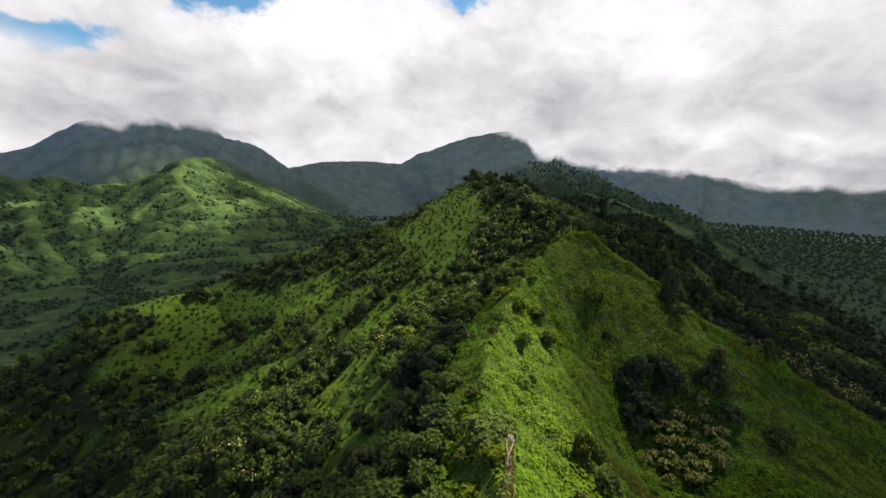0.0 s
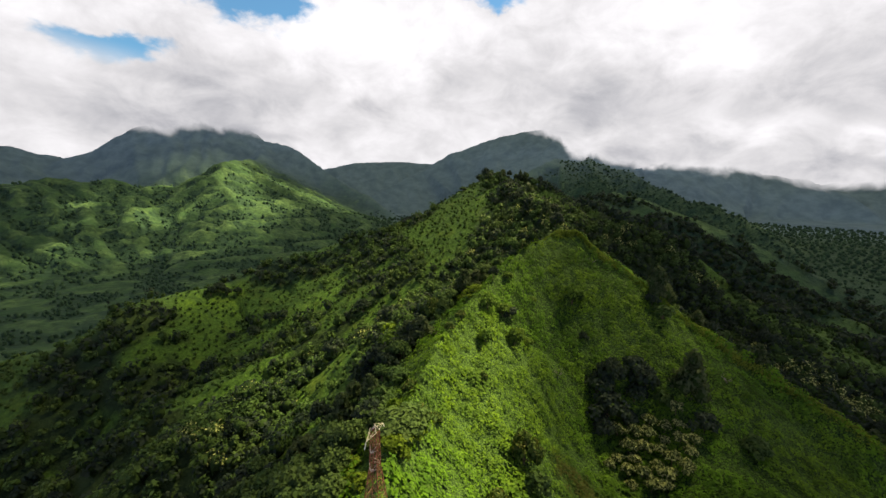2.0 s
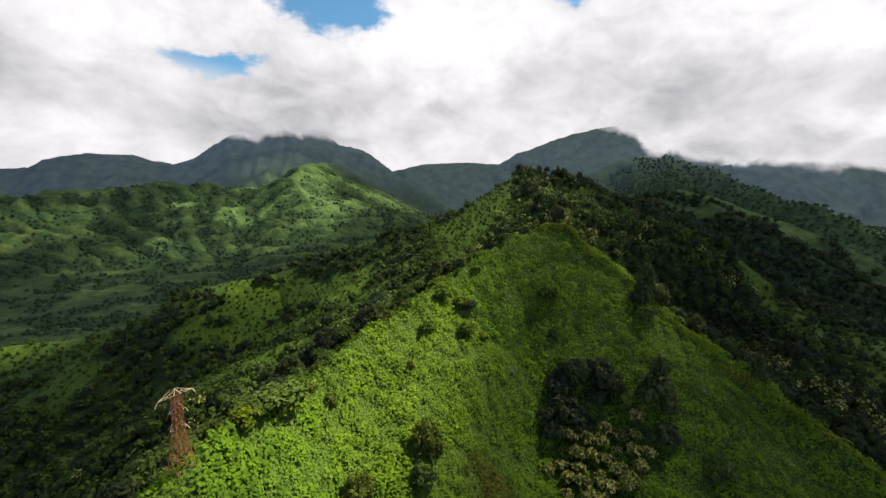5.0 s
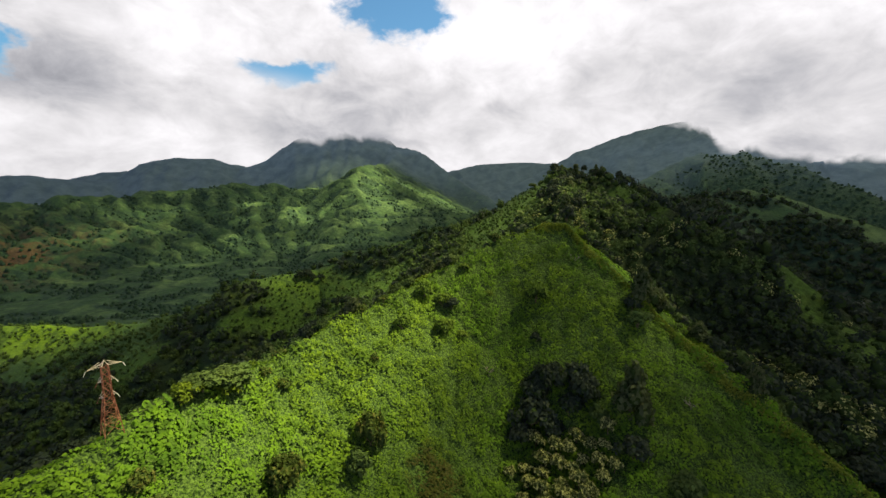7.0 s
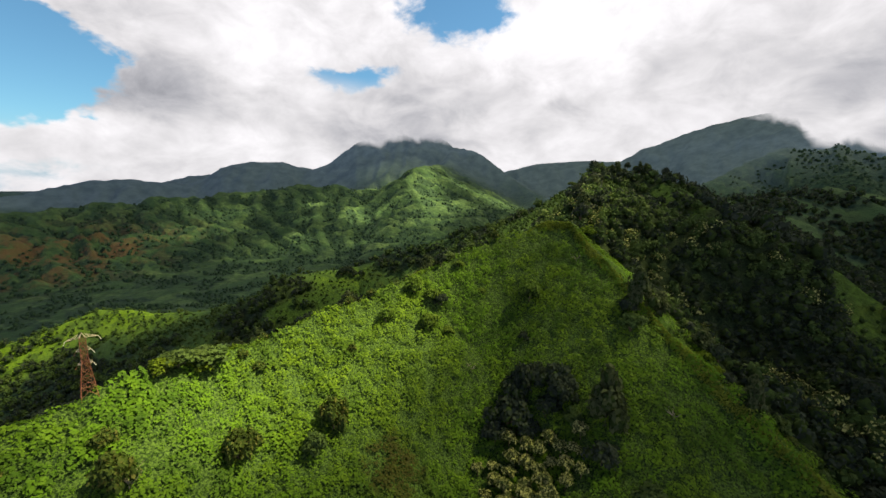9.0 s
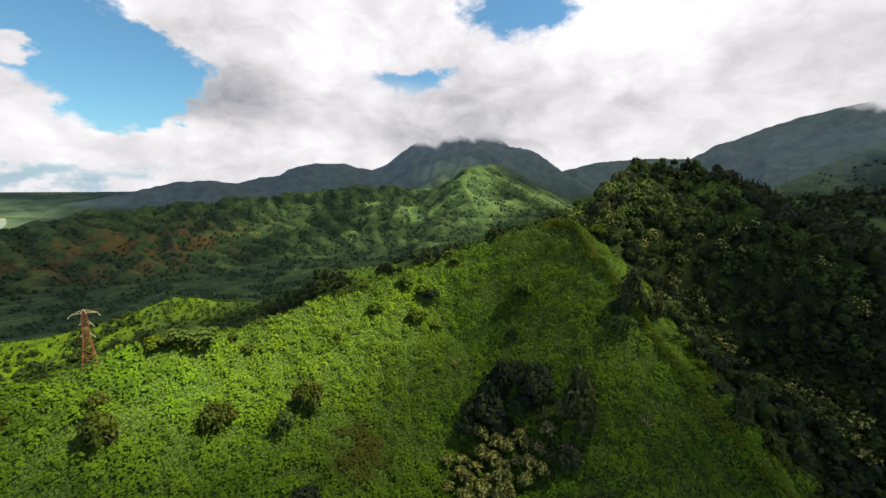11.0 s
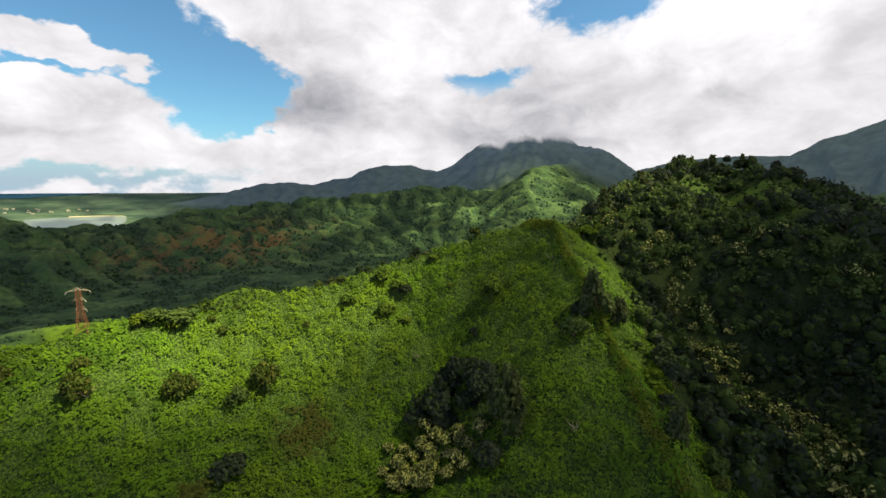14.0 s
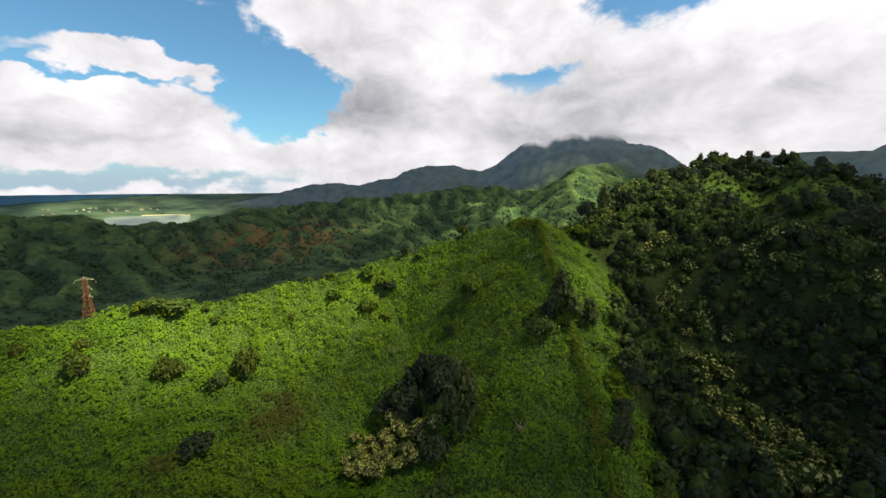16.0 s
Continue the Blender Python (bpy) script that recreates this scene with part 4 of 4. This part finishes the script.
def wood_stuff(name, label, mat, X, Y, g, radius, cards, card_size, ball):
    """A wood of many crowns in one mesh: a lumpy mass each, with leaf sprays over it."""
    Z = height(X, Y)
    v, f = ball
    count = len(X)
    R = radius * g.uniform(0.6, 1.35, count)
    tall = g.uniform(0.75, 1.35, count)
    centre = np.stack([X, Y, Z + R * tall * 0.65], -1)
    lump = g.uniform(0.62, 1.22, (count, len(v), 1))
    co = centre[:, None, :] + v[None] * lump * (R * (0.66 if cards else 1.0))[:, None, None] * np.stack([np.ones(count), np.ones(count), tall], -1)[:, None, :]
    faces = f[None] + (np.arange(count) * len(v))[:, None, None]
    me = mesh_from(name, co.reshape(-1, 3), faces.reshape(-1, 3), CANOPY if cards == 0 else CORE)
    ob = new(name, me)
    tagged(ob, label, "woodland", kind="stuff")
    if cards:
        way = unit(g.normal(size=(count, cards, 3)))
        way[..., 2] = np.abs(way[..., 2]) * 1.1 - 0.12
        way = unit(way)
        lob = 1 + 0.25 * np.sin(way[..., 0:1] * 5 + X[:, None, None]) * np.cos(way[..., 1:2] * 5 + Y[:, None, None])
        c = centre[:, None, :] + way * lob * (R[:, None, None] * g.uniform(0.55, 1.02, (count, cards, 1))) * np.stack([np.ones(count), np.ones(count), tall], -1)[:, None, :]
        nrm = unit(way + 0.5 * g.normal(size=way.shape)).reshape(-1, 3)
        size = card_size * g.uniform(0.6, 1.3, count * cards)
        lc, lq = leaf_quads(c.reshape(-1, 3), nrm, size, g, 0.15)
        leaves = part_mesh("leaves", mesh_from(name + "_leaves", lc, lq, mat), ob)
        tagged(leaves, kind="stuff")
    return ob


def pale_band(x, y):
    """How far a place lies from the bed of the gully between the spur and the hill."""
    return abs(y - np.interp(x, (110, 128, 150, 170, 200, 240), (312, 298, 285, 268, 235, 190)))


# woods near the ridge: the nearest crowns stand as trees of their own
X, Y, g = wooded_points(5.8, 45, 330, 3)
d = np.hypot(X - 110, Y - 60)
order = np.argsort(d + 60 * fbm(X / 30, Y / 30, 2, 5))
own, rest = order[:NEAR_TREES], order[NEAR_TREES:]
for k in own:
    kind = ("dark", "mid", "needle", "dark", "mid", "mid")[int(6 * min(0.999, max(0.0, 1.6 * (fbm(X[k:k + 1] / 24, Y[k:k + 1] / 24, 2, 9)[0] - 0.5) + 0.5)))]
    if X[k] - np.interp(Y[k], SPUR_Y, SPUR_X) > 12:
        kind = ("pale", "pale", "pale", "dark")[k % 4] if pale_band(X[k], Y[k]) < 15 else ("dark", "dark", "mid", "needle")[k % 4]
    plant(kind, X[k], Y[k], 8.6 * rng.uniform(0.6, 1.4), rng.uniform(0.8, 1.2))
pick = g.uniform(size=len(rest))
# ravine crowns take mostly the darkened leaves, for its deep shade
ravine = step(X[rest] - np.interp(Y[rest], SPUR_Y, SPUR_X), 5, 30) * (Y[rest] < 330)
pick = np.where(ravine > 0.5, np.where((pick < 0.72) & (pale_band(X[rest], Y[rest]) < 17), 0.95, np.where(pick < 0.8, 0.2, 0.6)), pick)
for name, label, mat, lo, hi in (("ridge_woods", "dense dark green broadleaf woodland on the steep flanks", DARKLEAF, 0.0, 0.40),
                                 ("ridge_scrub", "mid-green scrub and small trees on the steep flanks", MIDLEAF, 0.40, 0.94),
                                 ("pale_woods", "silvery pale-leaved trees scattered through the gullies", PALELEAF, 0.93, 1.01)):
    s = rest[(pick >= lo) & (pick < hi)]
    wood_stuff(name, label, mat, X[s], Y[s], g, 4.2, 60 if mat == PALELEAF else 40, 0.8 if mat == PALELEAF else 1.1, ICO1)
X, Y, g = wooded_points(11.0, 330, 950, 5)
k = (g.uniform(size=len(X)) < 0.45) | (X > 150)
wood_stuff("slope_woods", "dark wooded slopes of the middle distance", DARKLEAF, X[k], Y[k], g, 6.0, 30, 2.1, ICO1)
wood_stuff("slope_scrub", "green scrub and trees on the slopes of the hill", MIDLEAF, X[~k], Y[~k], g, 5.2, 34, 1.7, ICO1)
X, Y, g = wooded_points(17.0, 950, 1750, 8, 0.55)
k = (X < 500) | (g.uniform(size=len(X)) < 0.55)
X, Y = X[k], Y[k]
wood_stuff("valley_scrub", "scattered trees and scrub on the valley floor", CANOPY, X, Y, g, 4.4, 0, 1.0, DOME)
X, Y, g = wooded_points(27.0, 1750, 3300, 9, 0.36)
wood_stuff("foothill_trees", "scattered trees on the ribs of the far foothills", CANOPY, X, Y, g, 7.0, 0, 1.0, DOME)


X, Y, g = wooded_points(6.4, 260, 720, 25, 0.3)
w = woodland(X, Y)
k = w < 0.6
wood_stuff("hill_brush", "low brush on the open grass of the hill", MIDLEAF, X[k], Y[k], g, 1.9, 9, 1.0, ICO1)

# shrubs on the low knoll in the valley
g = np.random.default_rng(41)
X, Y = np.concatenate([g.uniform(-840, -400, 380), g.normal(-810, 95, 420)]), np.concatenate([g.normal(300, 34, 380), g.normal(150, 110, 420)])
wood_stuff("knoll_shrubs", "scattered shrubs on the grassy end of the spur", MIDLEAF, X, Y, g, 2.8, 12, 1.3, ICO1)

# low brush on the open ground of the flanks
X, Y, g = wooded_points(4.6, 40, 300, 15, 0.3)
w = woodland(X, Y)
k = (w < 0.6) & (g.uniform(size=len(X)) < 0.8)
wood_stuff("flank_brush", "low mixed green brush between the trees of the flanks", MIDLEAF, X[k], Y[k], g, 1.7, 22, 0.62, ICO1)


# ferns over the open slopes, in low rounded tussocks
def fern_slope():
    g = np.random.default_rng(12)
    k = np.arange(-45, 300, 1.5)
    X, Y = np.meshgrid(k, np.arange(-20, 262, 1.5))
    X = X.ravel() + g.uniform(-0.8, 0.8, X.size)
    Y = Y.ravel() + g.uniform(-0.8, 0.8, Y.size)
    right = X - np.interp(Y, CREST_Y, CREST_X)
    keep = (woodland(X, Y) < 0.5) & (right > -16) & (X - np.interp(Y, SPUR_Y, SPUR_X) < 36) & (Y < 262)
    X, Y = X[keep], Y[keep]
    e = 0.8
    mound = step(fbm(X / 3.4, Y / 3.4, 2, 57), 0.28, 0.70)
    Z = height(X, Y)
    up = unit(np.stack([-(height(X + e, Y) - Z) / e, -(height(X, Y + e) - Z) / e, np.ones_like(X)], -1))
    tuft = (0.5 + 1.15 * mound) * g.uniform(0.75, 1.3, len(X))
    Z = Z + 1.5 * mound * np.minimum(1, np.abs(right[keep]) / 12)
    fronds = 11
    P = np.repeat(np.stack([X, Y, Z], -1), fronds, 0)
    U = np.repeat(up, fronds, 0)
    T = np.repeat(tuft, fronds)
    way = unit(g.normal(size=P.shape))
    way = unit(way - U * np.minimum((way * U).sum(-1, keepdims=True), 0) * 1.6 + 0.25 * U)
    rise = (way * U).sum(-1, keepdims=True) * U
    P = P + (way * 1.1 - 0.25 * rise) * (T * g.uniform(0.75, 1.0, len(T)))[:, None]
    nrm = unit(0.5 * way + 1.0 * U + 0.22 * g.normal(size=U.shape))
    co, q = leaf_quads(P, nrm, T * g.uniform(0.22, 0.41, len(T)), g, 0.2)
    ob = new("fern_cover", mesh_from("fern_cover", co, q, FERN))
    return tagged(ob, "bright green fern thicket covering the open ridge slopes", "ferns", kind="stuff")


fern_slope()


# a rim of sun-bleached grass along the sharp edge of the spur and the knee
def rim_grass():
    g = np.random.default_rng(19)
    count = 9000
    u = g.uniform(0, 1, count) ** 1.3
    Y = np.interp(u, (0, 0.12, 0.45, 0.75, 1), (236, 242, 209, 172, 117)) + g.normal(0, 0.9, count)
    X = np.interp(u, (0, 0.12, 0.45, 0.75, 1), (62, 87, 137, 182, 230)) + g.normal(0, 1.3, count)
    P = np.stack([X, Y, height(X, Y) + g.uniform(0.4, 1.7, count)], -1)
    co, q = leaf_quads(P, unit(g.normal(size=P.shape) + np.array([0, -0.3, 0.5])), g.uniform(0.3, 0.65, count), g, 0.2)
    ob = new("rim_grass", mesh_from("rim_grass", co, q, RIMGRASS))
    return tagged(ob, "pale yellow-green grass along the edge of the spur", "grass", kind="stuff")


rim_grass()


# dead shrubs with bare pale limbs
def dead_shrub(x, y, tall, seed):
    g = random.Random(seed)
    root = new("dead_shrub")
    tagged(root, "bare bleached dead shrub among the ferns", "dead shrub", "dead shrubs")
    bm = bmesh.new()
    tube(bm, (0, 0, -0.4), (0.1, 0, tall * 0.35), 0.16, 0.12, 6)
    part("stem", bm, DEADWOOD, root)
    for k in range(9):
        bm = bmesh.new()
        a = k * 2.4 + g.uniform(-0.3, 0.3)
        p = Vector((0.1, 0, tall * g.uniform(0.1, 0.34)))
        for j in range(3):
            q = p + Vector((math.cos(a) * tall * 0.2, math.sin(a) * tall * 0.2, tall * g.uniform(0.1, 0.26)))
            tube(bm, p, q, 0.11 - 0.03 * j, 0.08 - 0.03 * j, 5)
            twig = a + g.uniform(0.6, 1.1) * (1 if j % 2 else -1)
            tube(bm, q, q + Vector((math.cos(twig), math.sin(twig), 0.6)) * tall * 0.14, 0.05, 0.02, 4)
            p, a = q, a + g.uniform(-0.5, 0.5)
        part("limb", bm, DEADWOOD, root)
    root.matrix_basis = pose(x, y, ground_z(x, y), g.uniform(-8, 8), g.uniform(-8, 8), g.uniform(0, 360))
    return root


for k, (x, y, tall) in enumerate(DEAD):
    dead_shrub(x, y, tall, k + 3)


# ---------------------------------------------------------------- pylon
def rust_material():
    m, n = material("weathered_red_steel")
    p = position(n)
    col = n.mix(n.ramp(n.noise(p, 1.6, 5.0, 0.65), 0.35, 0.65), (0.15, 0.045, 0.030), (0.30, 0.14, 0.10))
    return finish(m, n, col, 0.7, metal=0.1, specular=0.3)


def plain_material(name, a, b, rough, scale=1.5, metal=0.0):
    m, n = material(name)
    return finish(m, n, n.mix(n.noise(position(n), scale, 4.0), a, b), rough, metal=metal)


def build_pylon(x, y, z, turn):
    steel = rust_material()
    bright = plain_material("galvanised_arm_steel", (0.44, 0.37, 0.33), (0.62, 0.56, 0.52), 0.6)
    glass = plain_material("pale_porcelain", (0.72, 0.72, 0.70), (0.84, 0.84, 0.82), 0.3)
    root = new("transmission_pylon")
    tagged(root, "rusty red steel lattice pylon with pale crossarms", "pylon")
    tall = 16.4
    levels = [0.0, 2.6, 5.0, 7.0, 8.8, 10.5, 12.1, 13.7, 15.2]

    def half(h):
        return 1.7 - 1.0 * min(h / 8.8, 1.0) - 0.1 * max(0.0, h - 8.8) / 6.4

    corners = [(-1, -1), (1, -1), (1, 1), (-1, 1)]
    for sx, sy in corners:
        bm = bmesh.new()
        for a, b in zip(levels, levels[1:]):
            tube(bm, (sx * half(a), sy * half(a), a - (0.9 if a == 0 else 0)), (sx * half(b), sy * half(b), b), 0.09, 0.08, 4)
        part("leg", bm, steel, root)
    for k in range(4):
        (ax, ay), (bx, by) = corners[k], corners[(k + 1) % 4]
        bm = bmesh.new()
        for a, b in zip(levels, levels[1:]):
            ha, hb = half(a), half(b)
            tube(bm, (ax * ha, ay * ha, a), (bx * hb, by * hb, b), 0.045, 0.045, 4)
            tube(bm, (bx * ha, by * ha, a), (ax * hb, ay * hb, b), 0.045, 0.045, 4)
            tube(bm, (ax * hb, ay * hb, b), (bx * hb, by * hb, b), 0.045, 0.045, 4)
        part("lattice_panel", bm, steel, root, "crossed rusty steel braces")
    bm = bmesh.new()
    for sx, sy in corners:
        tube(bm, (sx * half(15.2), sy * half(15.2), 15.2), (0, 0, tall), 0.09, 0.07, 4)
    part("peak", bm, bright, root, "pale pointed steel top")
    for h, reach in ((15.3, 3.1), (11.9, 3.6), (8.4, 3.1)):
        for side in (-1, 1):
            if side < 0 and h < 15:
                reach = 1.5
            bm = bmesh.new()
            w = half(h)
            tip = (side * reach, 0, h - 0.35 if h > 15 else h - 0.1)
            for s in (-1, 1):
                tube(bm, (side * w, s * w, h), tip, 0.05, 0.04, 4)
                tube(bm, (side * w, s * w, h + (0.9 if h < 15 else 0.7)), tip, 0.045, 0.035, 4)
            for f in (0.35, 0.7):
                a = Vector((side * w, w, h)).lerp(Vector(tip), f)
                b = Vector((side * w, -w, h)).lerp(Vector(tip), f)
                tube(bm, a, b, 0.05, 0.05, 4)
            arm = part("crossarm", bm, bright, root, "pale tapered steel crossarm")
            bm = bmesh.new()
            out = side * 0.6
            tube(bm, tip, (tip[0] + out * 0.25, 0, tip[2] - 0.25), 0.05, 0.05, 6)
            for k in range(6):
                a = Vector((tip[0] + out * (0.25 + 0.1 * k), 0, tip[2] - 0.25 - 0.14 * k))
                b = a + Vector((out * 0.07, 0, -0.12))
                tube(bm, a, b, 0.085, 0.05, 8)
            part("insulator", bm, steel if side < 0 and h < 15 else glass, arm, "pale porcelain insulator string")
    root.matrix_basis = pose(x, y, z, 0, 0, turn)
    return root


build_pylon(12.5, 65.0, ground_z(12.5, 65) - 0.4, 76.0)


# ---------------------------------------------------------------- clouds
def sun_gap(x, y):
    """How freely the sun reaches the ground below the broken cloud, 0 to 1."""
    ripple = fbm(x / 210, y / 210, 4, 31)
    fine = fbm(x / 60, y / 60, 3, 37) - 0.5
    lit = (0.02 + 0.08 * ripple) * (1 - np.exp(-(((x - 170) / 200) ** 2 + ((y - 200) / 200) ** 2)))
    lit = lit * (1 - step(np.hypot(x - 110, y - 40), 2900, 3400) * step(y, 600, 1200))
    # centre, height of the ground there, half axes, turn in degrees, strength, patchiness
    for cx, cy, cz, a, b, turn, k, patchy in (
            (23, 113, 275, 28, 70, -8, 1.2, 0.1), (54, 150, 258, 58, 90, -20, 0.19, 0.35), (155, 282, 250, 34, 13, -42, 0.22, 0.2), (58, 226, 308, 30, 14, 30, 0.35, 0.1), (-20, 400, 285, 120, 190, 0, 0.85, 0.35), (-170, 440, 230, 200, 120, 0, 0.36, 0.7), (115, 237, 292, 42, 12, -40, 0.9, 0.0), (175, 190, 252, 60, 18, -43, 0.08, 0.3), (105, 340, 322, 40, 64, 0, 0.18, 0.4), (-35, 250, 262, 55, 110, -10, 0.7, 0.5), (55, 325, 312, 34, 80, 0, 0.45, 0.4), (101, 150, 245, 22, 18, 0, 0.3, 0.0),
            (-690, 332, 115, 190, 50, 0, 0.85, 0.2), (-540, 345, 140, 110, 36, 0, 0.3, 0.7), (-820, 200, 75, 190, 190, 0, 1.0, 0.45), (-930, 10, 48, 150, 130, 0, 0.9, 0.3), (-1900, 1850, 220, 700, 1100, 20, 0.28, 0.9), (-1500, 2050, 120, 440, 440, 0, 0.85, 0.6), (-1780, 2050, 220, 430, 580, 20, 1.0, 0.85), (-2100, 900, 120, 330, 420, 0, 0.05, 1.0),
            (-50, 195, 235, 66, 14, -20, 0.9, 0.2), (-285, 450, 210, 75, 45, 0, 0.4, 0.4), (-1250, 1750, 60, 300, 350, 0, 0.5, 0.5), (-15, 530, 310, 45, 70, 0, 0.5, 0.3),
            (1270, 1950, 140, 190, 260, 0, 0.4, 0.7), (-1050, 2900, 200, 400, 350, 0, 0.7, 0.4), (-3900, -250, 90, 700, 800, 0, 0.5, 0.5),
            (-1500, 2500, 330, 440, 440, 0, 0.65, 0.8)):
        shift = (230.0 - cz) / math.tan(radians(SUN_EL))
        cx, cy = cx + shift * math.sin(radians(SUN_AZ)), cy + shift * math.cos(radians(SUN_AZ))
        c, s = math.cos(radians(turn)), math.sin(radians(turn))
        u, v = ((x - cx) * c + (y - cy) * s) / a, (-(x - cx) * s + (y - cy) * c) / b
        d = np.sqrt(u * u + v * v) + 0.28 * fine
        lit = np.maximum(lit, k * (1 - step(d, 0.5, 1.4)) * (1 - patchy + patchy * 1.9 * step(ripple, 0.42, 0.62)))
    return np.clip(lit, 0, 1)


# deck added out of view, so that sun falls only through the placed gaps
def cloud_layer():
    level = 3300.0
    shift = (level - 230.0) / math.tan(radians(SUN_EL))
    sx, sy = shift * math.sin(radians(SUN_AZ)), shift * math.cos(radians(SUN_AZ))
    # close rows over the ridge, wide ones far off
    gx = np.unique(np.concatenate([np.arange(-5200, 3900, 70), np.arange(-1000, -300, 20), np.arange(-300, 300, 9)]))
    gy = np.unique(np.concatenate([np.arange(-1500, 5100, 70), np.arange(-200, 620, 12)]))
    X, Y = np.meshgrid(gx, gy)
    X, Y = X.astype(float), Y.astype(float)
    thick = 1 - sun_gap(X, Y)
    Z = level + 60 * (fbm(X / 300, Y / 300, 3, 71) - 0.5)
    co = np.stack([(X + sx).ravel(), (Y + sy).ravel(), Z.ravel()], -1)
    rows, cols = X.shape
    i, j = np.meshgrid(np.arange(rows - 1), np.arange(cols - 1), indexing="ij")
    q = np.stack([i * cols + j, i * cols + j + 1, (i + 1) * cols + j + 1, (i + 1) * cols + j], -1).reshape(-1, 4)
    m, n = material("broken_cloud")
    t = n.add("ShaderNodeBsdfTranslucent")
    t.inputs[0].default_value = (0.17, 0.18, 0.21, 1)
    clear = n.add("ShaderNodeBsdfTransparent")
    mixer = n.add("ShaderNodeMixShader")
    n.link(n.math("MULTIPLY", attribute(n, "thick"), 0.97), mixer.inputs[0])
    n.link(clear.outputs[0], mixer.inputs[1])
    n.link(t.outputs[0], mixer.inputs[2])
    o = n.add("ShaderNodeOutputMaterial")
    n.link(mixer.outputs[0], o.inputs[0])
    me = mesh_from("cloud_layer", co, q, m, True)
    at = me.attributes.new("thick", "FLOAT", "POINT")
    at.data.foreach_set("value", thick.ravel().astype(np.float32))
    return tagged(new("cloud_layer", me), "broken layer of grey cloud high above the valley", "cloud", kind="structure")


cloud_layer()


def cloud_bank(name, label, distance, edge, seed):
    """A bank of low cloud on the mountain tops. edge: bearing and height, in degrees, of its lower rim."""
    az = np.linspace(edge[0][0], edge[-1][0], 160)
    rim = np.interp(-az, [-e[0] for e in edge], [e[1] for e in edge])
    over = np.linspace(-2.2, 9.0, 60)
    A, V = np.meshgrid(az, over)
    E = rim[None, :] + V
    R = distance + 160 * (fbm(A / 3.0, E / 1.5, 3, seed) - 0.5)
    X, Y = CX - np.sin(np.radians(A)) * R, CY + np.cos(np.radians(A)) * R
    Z = 333 + np.tan(np.radians(E)) * R
    ends = step(A, edge[-1][0], edge[-1][0] + 2.5) * (1 - step(A, edge[0][0] - 2.5, edge[0][0]))
    rows, cols = X.shape
    i, j = np.meshgrid(np.arange(rows - 1), np.arange(cols - 1), indexing="ij")
    q = np.stack([i * cols + j, i * cols + j + 1, (i + 1) * cols + j + 1, (i + 1) * cols + j], -1).reshape(-1, 4)
    m, n = material(name + "_vapour")
    way = n.vmath("NORMALIZE", n.vmath("SUBTRACT", position(n), (CX, CY, 333.0)))
    colour, cover, el = sky_nodes(n, way)
    puff = n.noise(position(n), 0.0036, 5.0, 0.52, 0.5)
    body = n.math("MULTIPLY_ADD", n.math("SUBTRACT", puff, 0.5), 3.4, attribute(n, "over"))
    dense = n.math("MULTIPLY", n.ramp(body, -0.5, 0.7), attribute(n, "ends"))
    high = n.ramp(attribute(n, "over"), 4.5, 8.5, 1.0, 0.0)
    dense = n.math("MULTIPLY", dense, high)
    glow = n.add("ShaderNodeEmission")
    n.link(colour, glow.inputs[0])
    glow.inputs[1].default_value = SKY
    clear = n.add("ShaderNodeBsdfTransparent")
    mixer = n.add("ShaderNodeMixShader")
    n.link(dense, mixer.inputs[0])
    n.link(clear.outputs[0], mixer.inputs[1])
    n.link(glow.outputs[0], mixer.inputs[2])
    o = n.add("ShaderNodeOutputMaterial")
    n.link(mixer.outputs[0], o.inputs[0])
    me = mesh_from(name, np.stack([X.ravel(), Y.ravel(), Z.ravel()], -1), q, m, True)
    for key, values in (("over", V), ("ends", ends)):
        at = me.attributes.new(key, "FLOAT", "POINT")
        at.data.foreach_set("value", values.ravel().astype(np.float32))
    return tagged(new(name, me), label, "cloud", kind="structure")


cloud_bank("cloud_bank", "low white cloud clinging to the left mountain top", 4020,
           [(51, 7.5), (45, 6.5), (41, 5.95), (36, 6.7), (32.5, 6.4), (29.3, 5.5), (26.2, 5.6), (22, 7.5)], 3)
cloud_bank("cloud_bank", "low grey cloud lying on the high mountain ridge", 3650,
           [(6, 8.0), (2, 8.4), (-4, 8.2), (-7.5, 7.5), (-9.5, 6.4), (-11, 4.7), (-13, 4.1), (-18, 3.65), (-26, 2.9), (-32, 2.25), (-38, 1.3), (-44, 1.0), (-55, 1.0), (-66, 1.2)], 9)
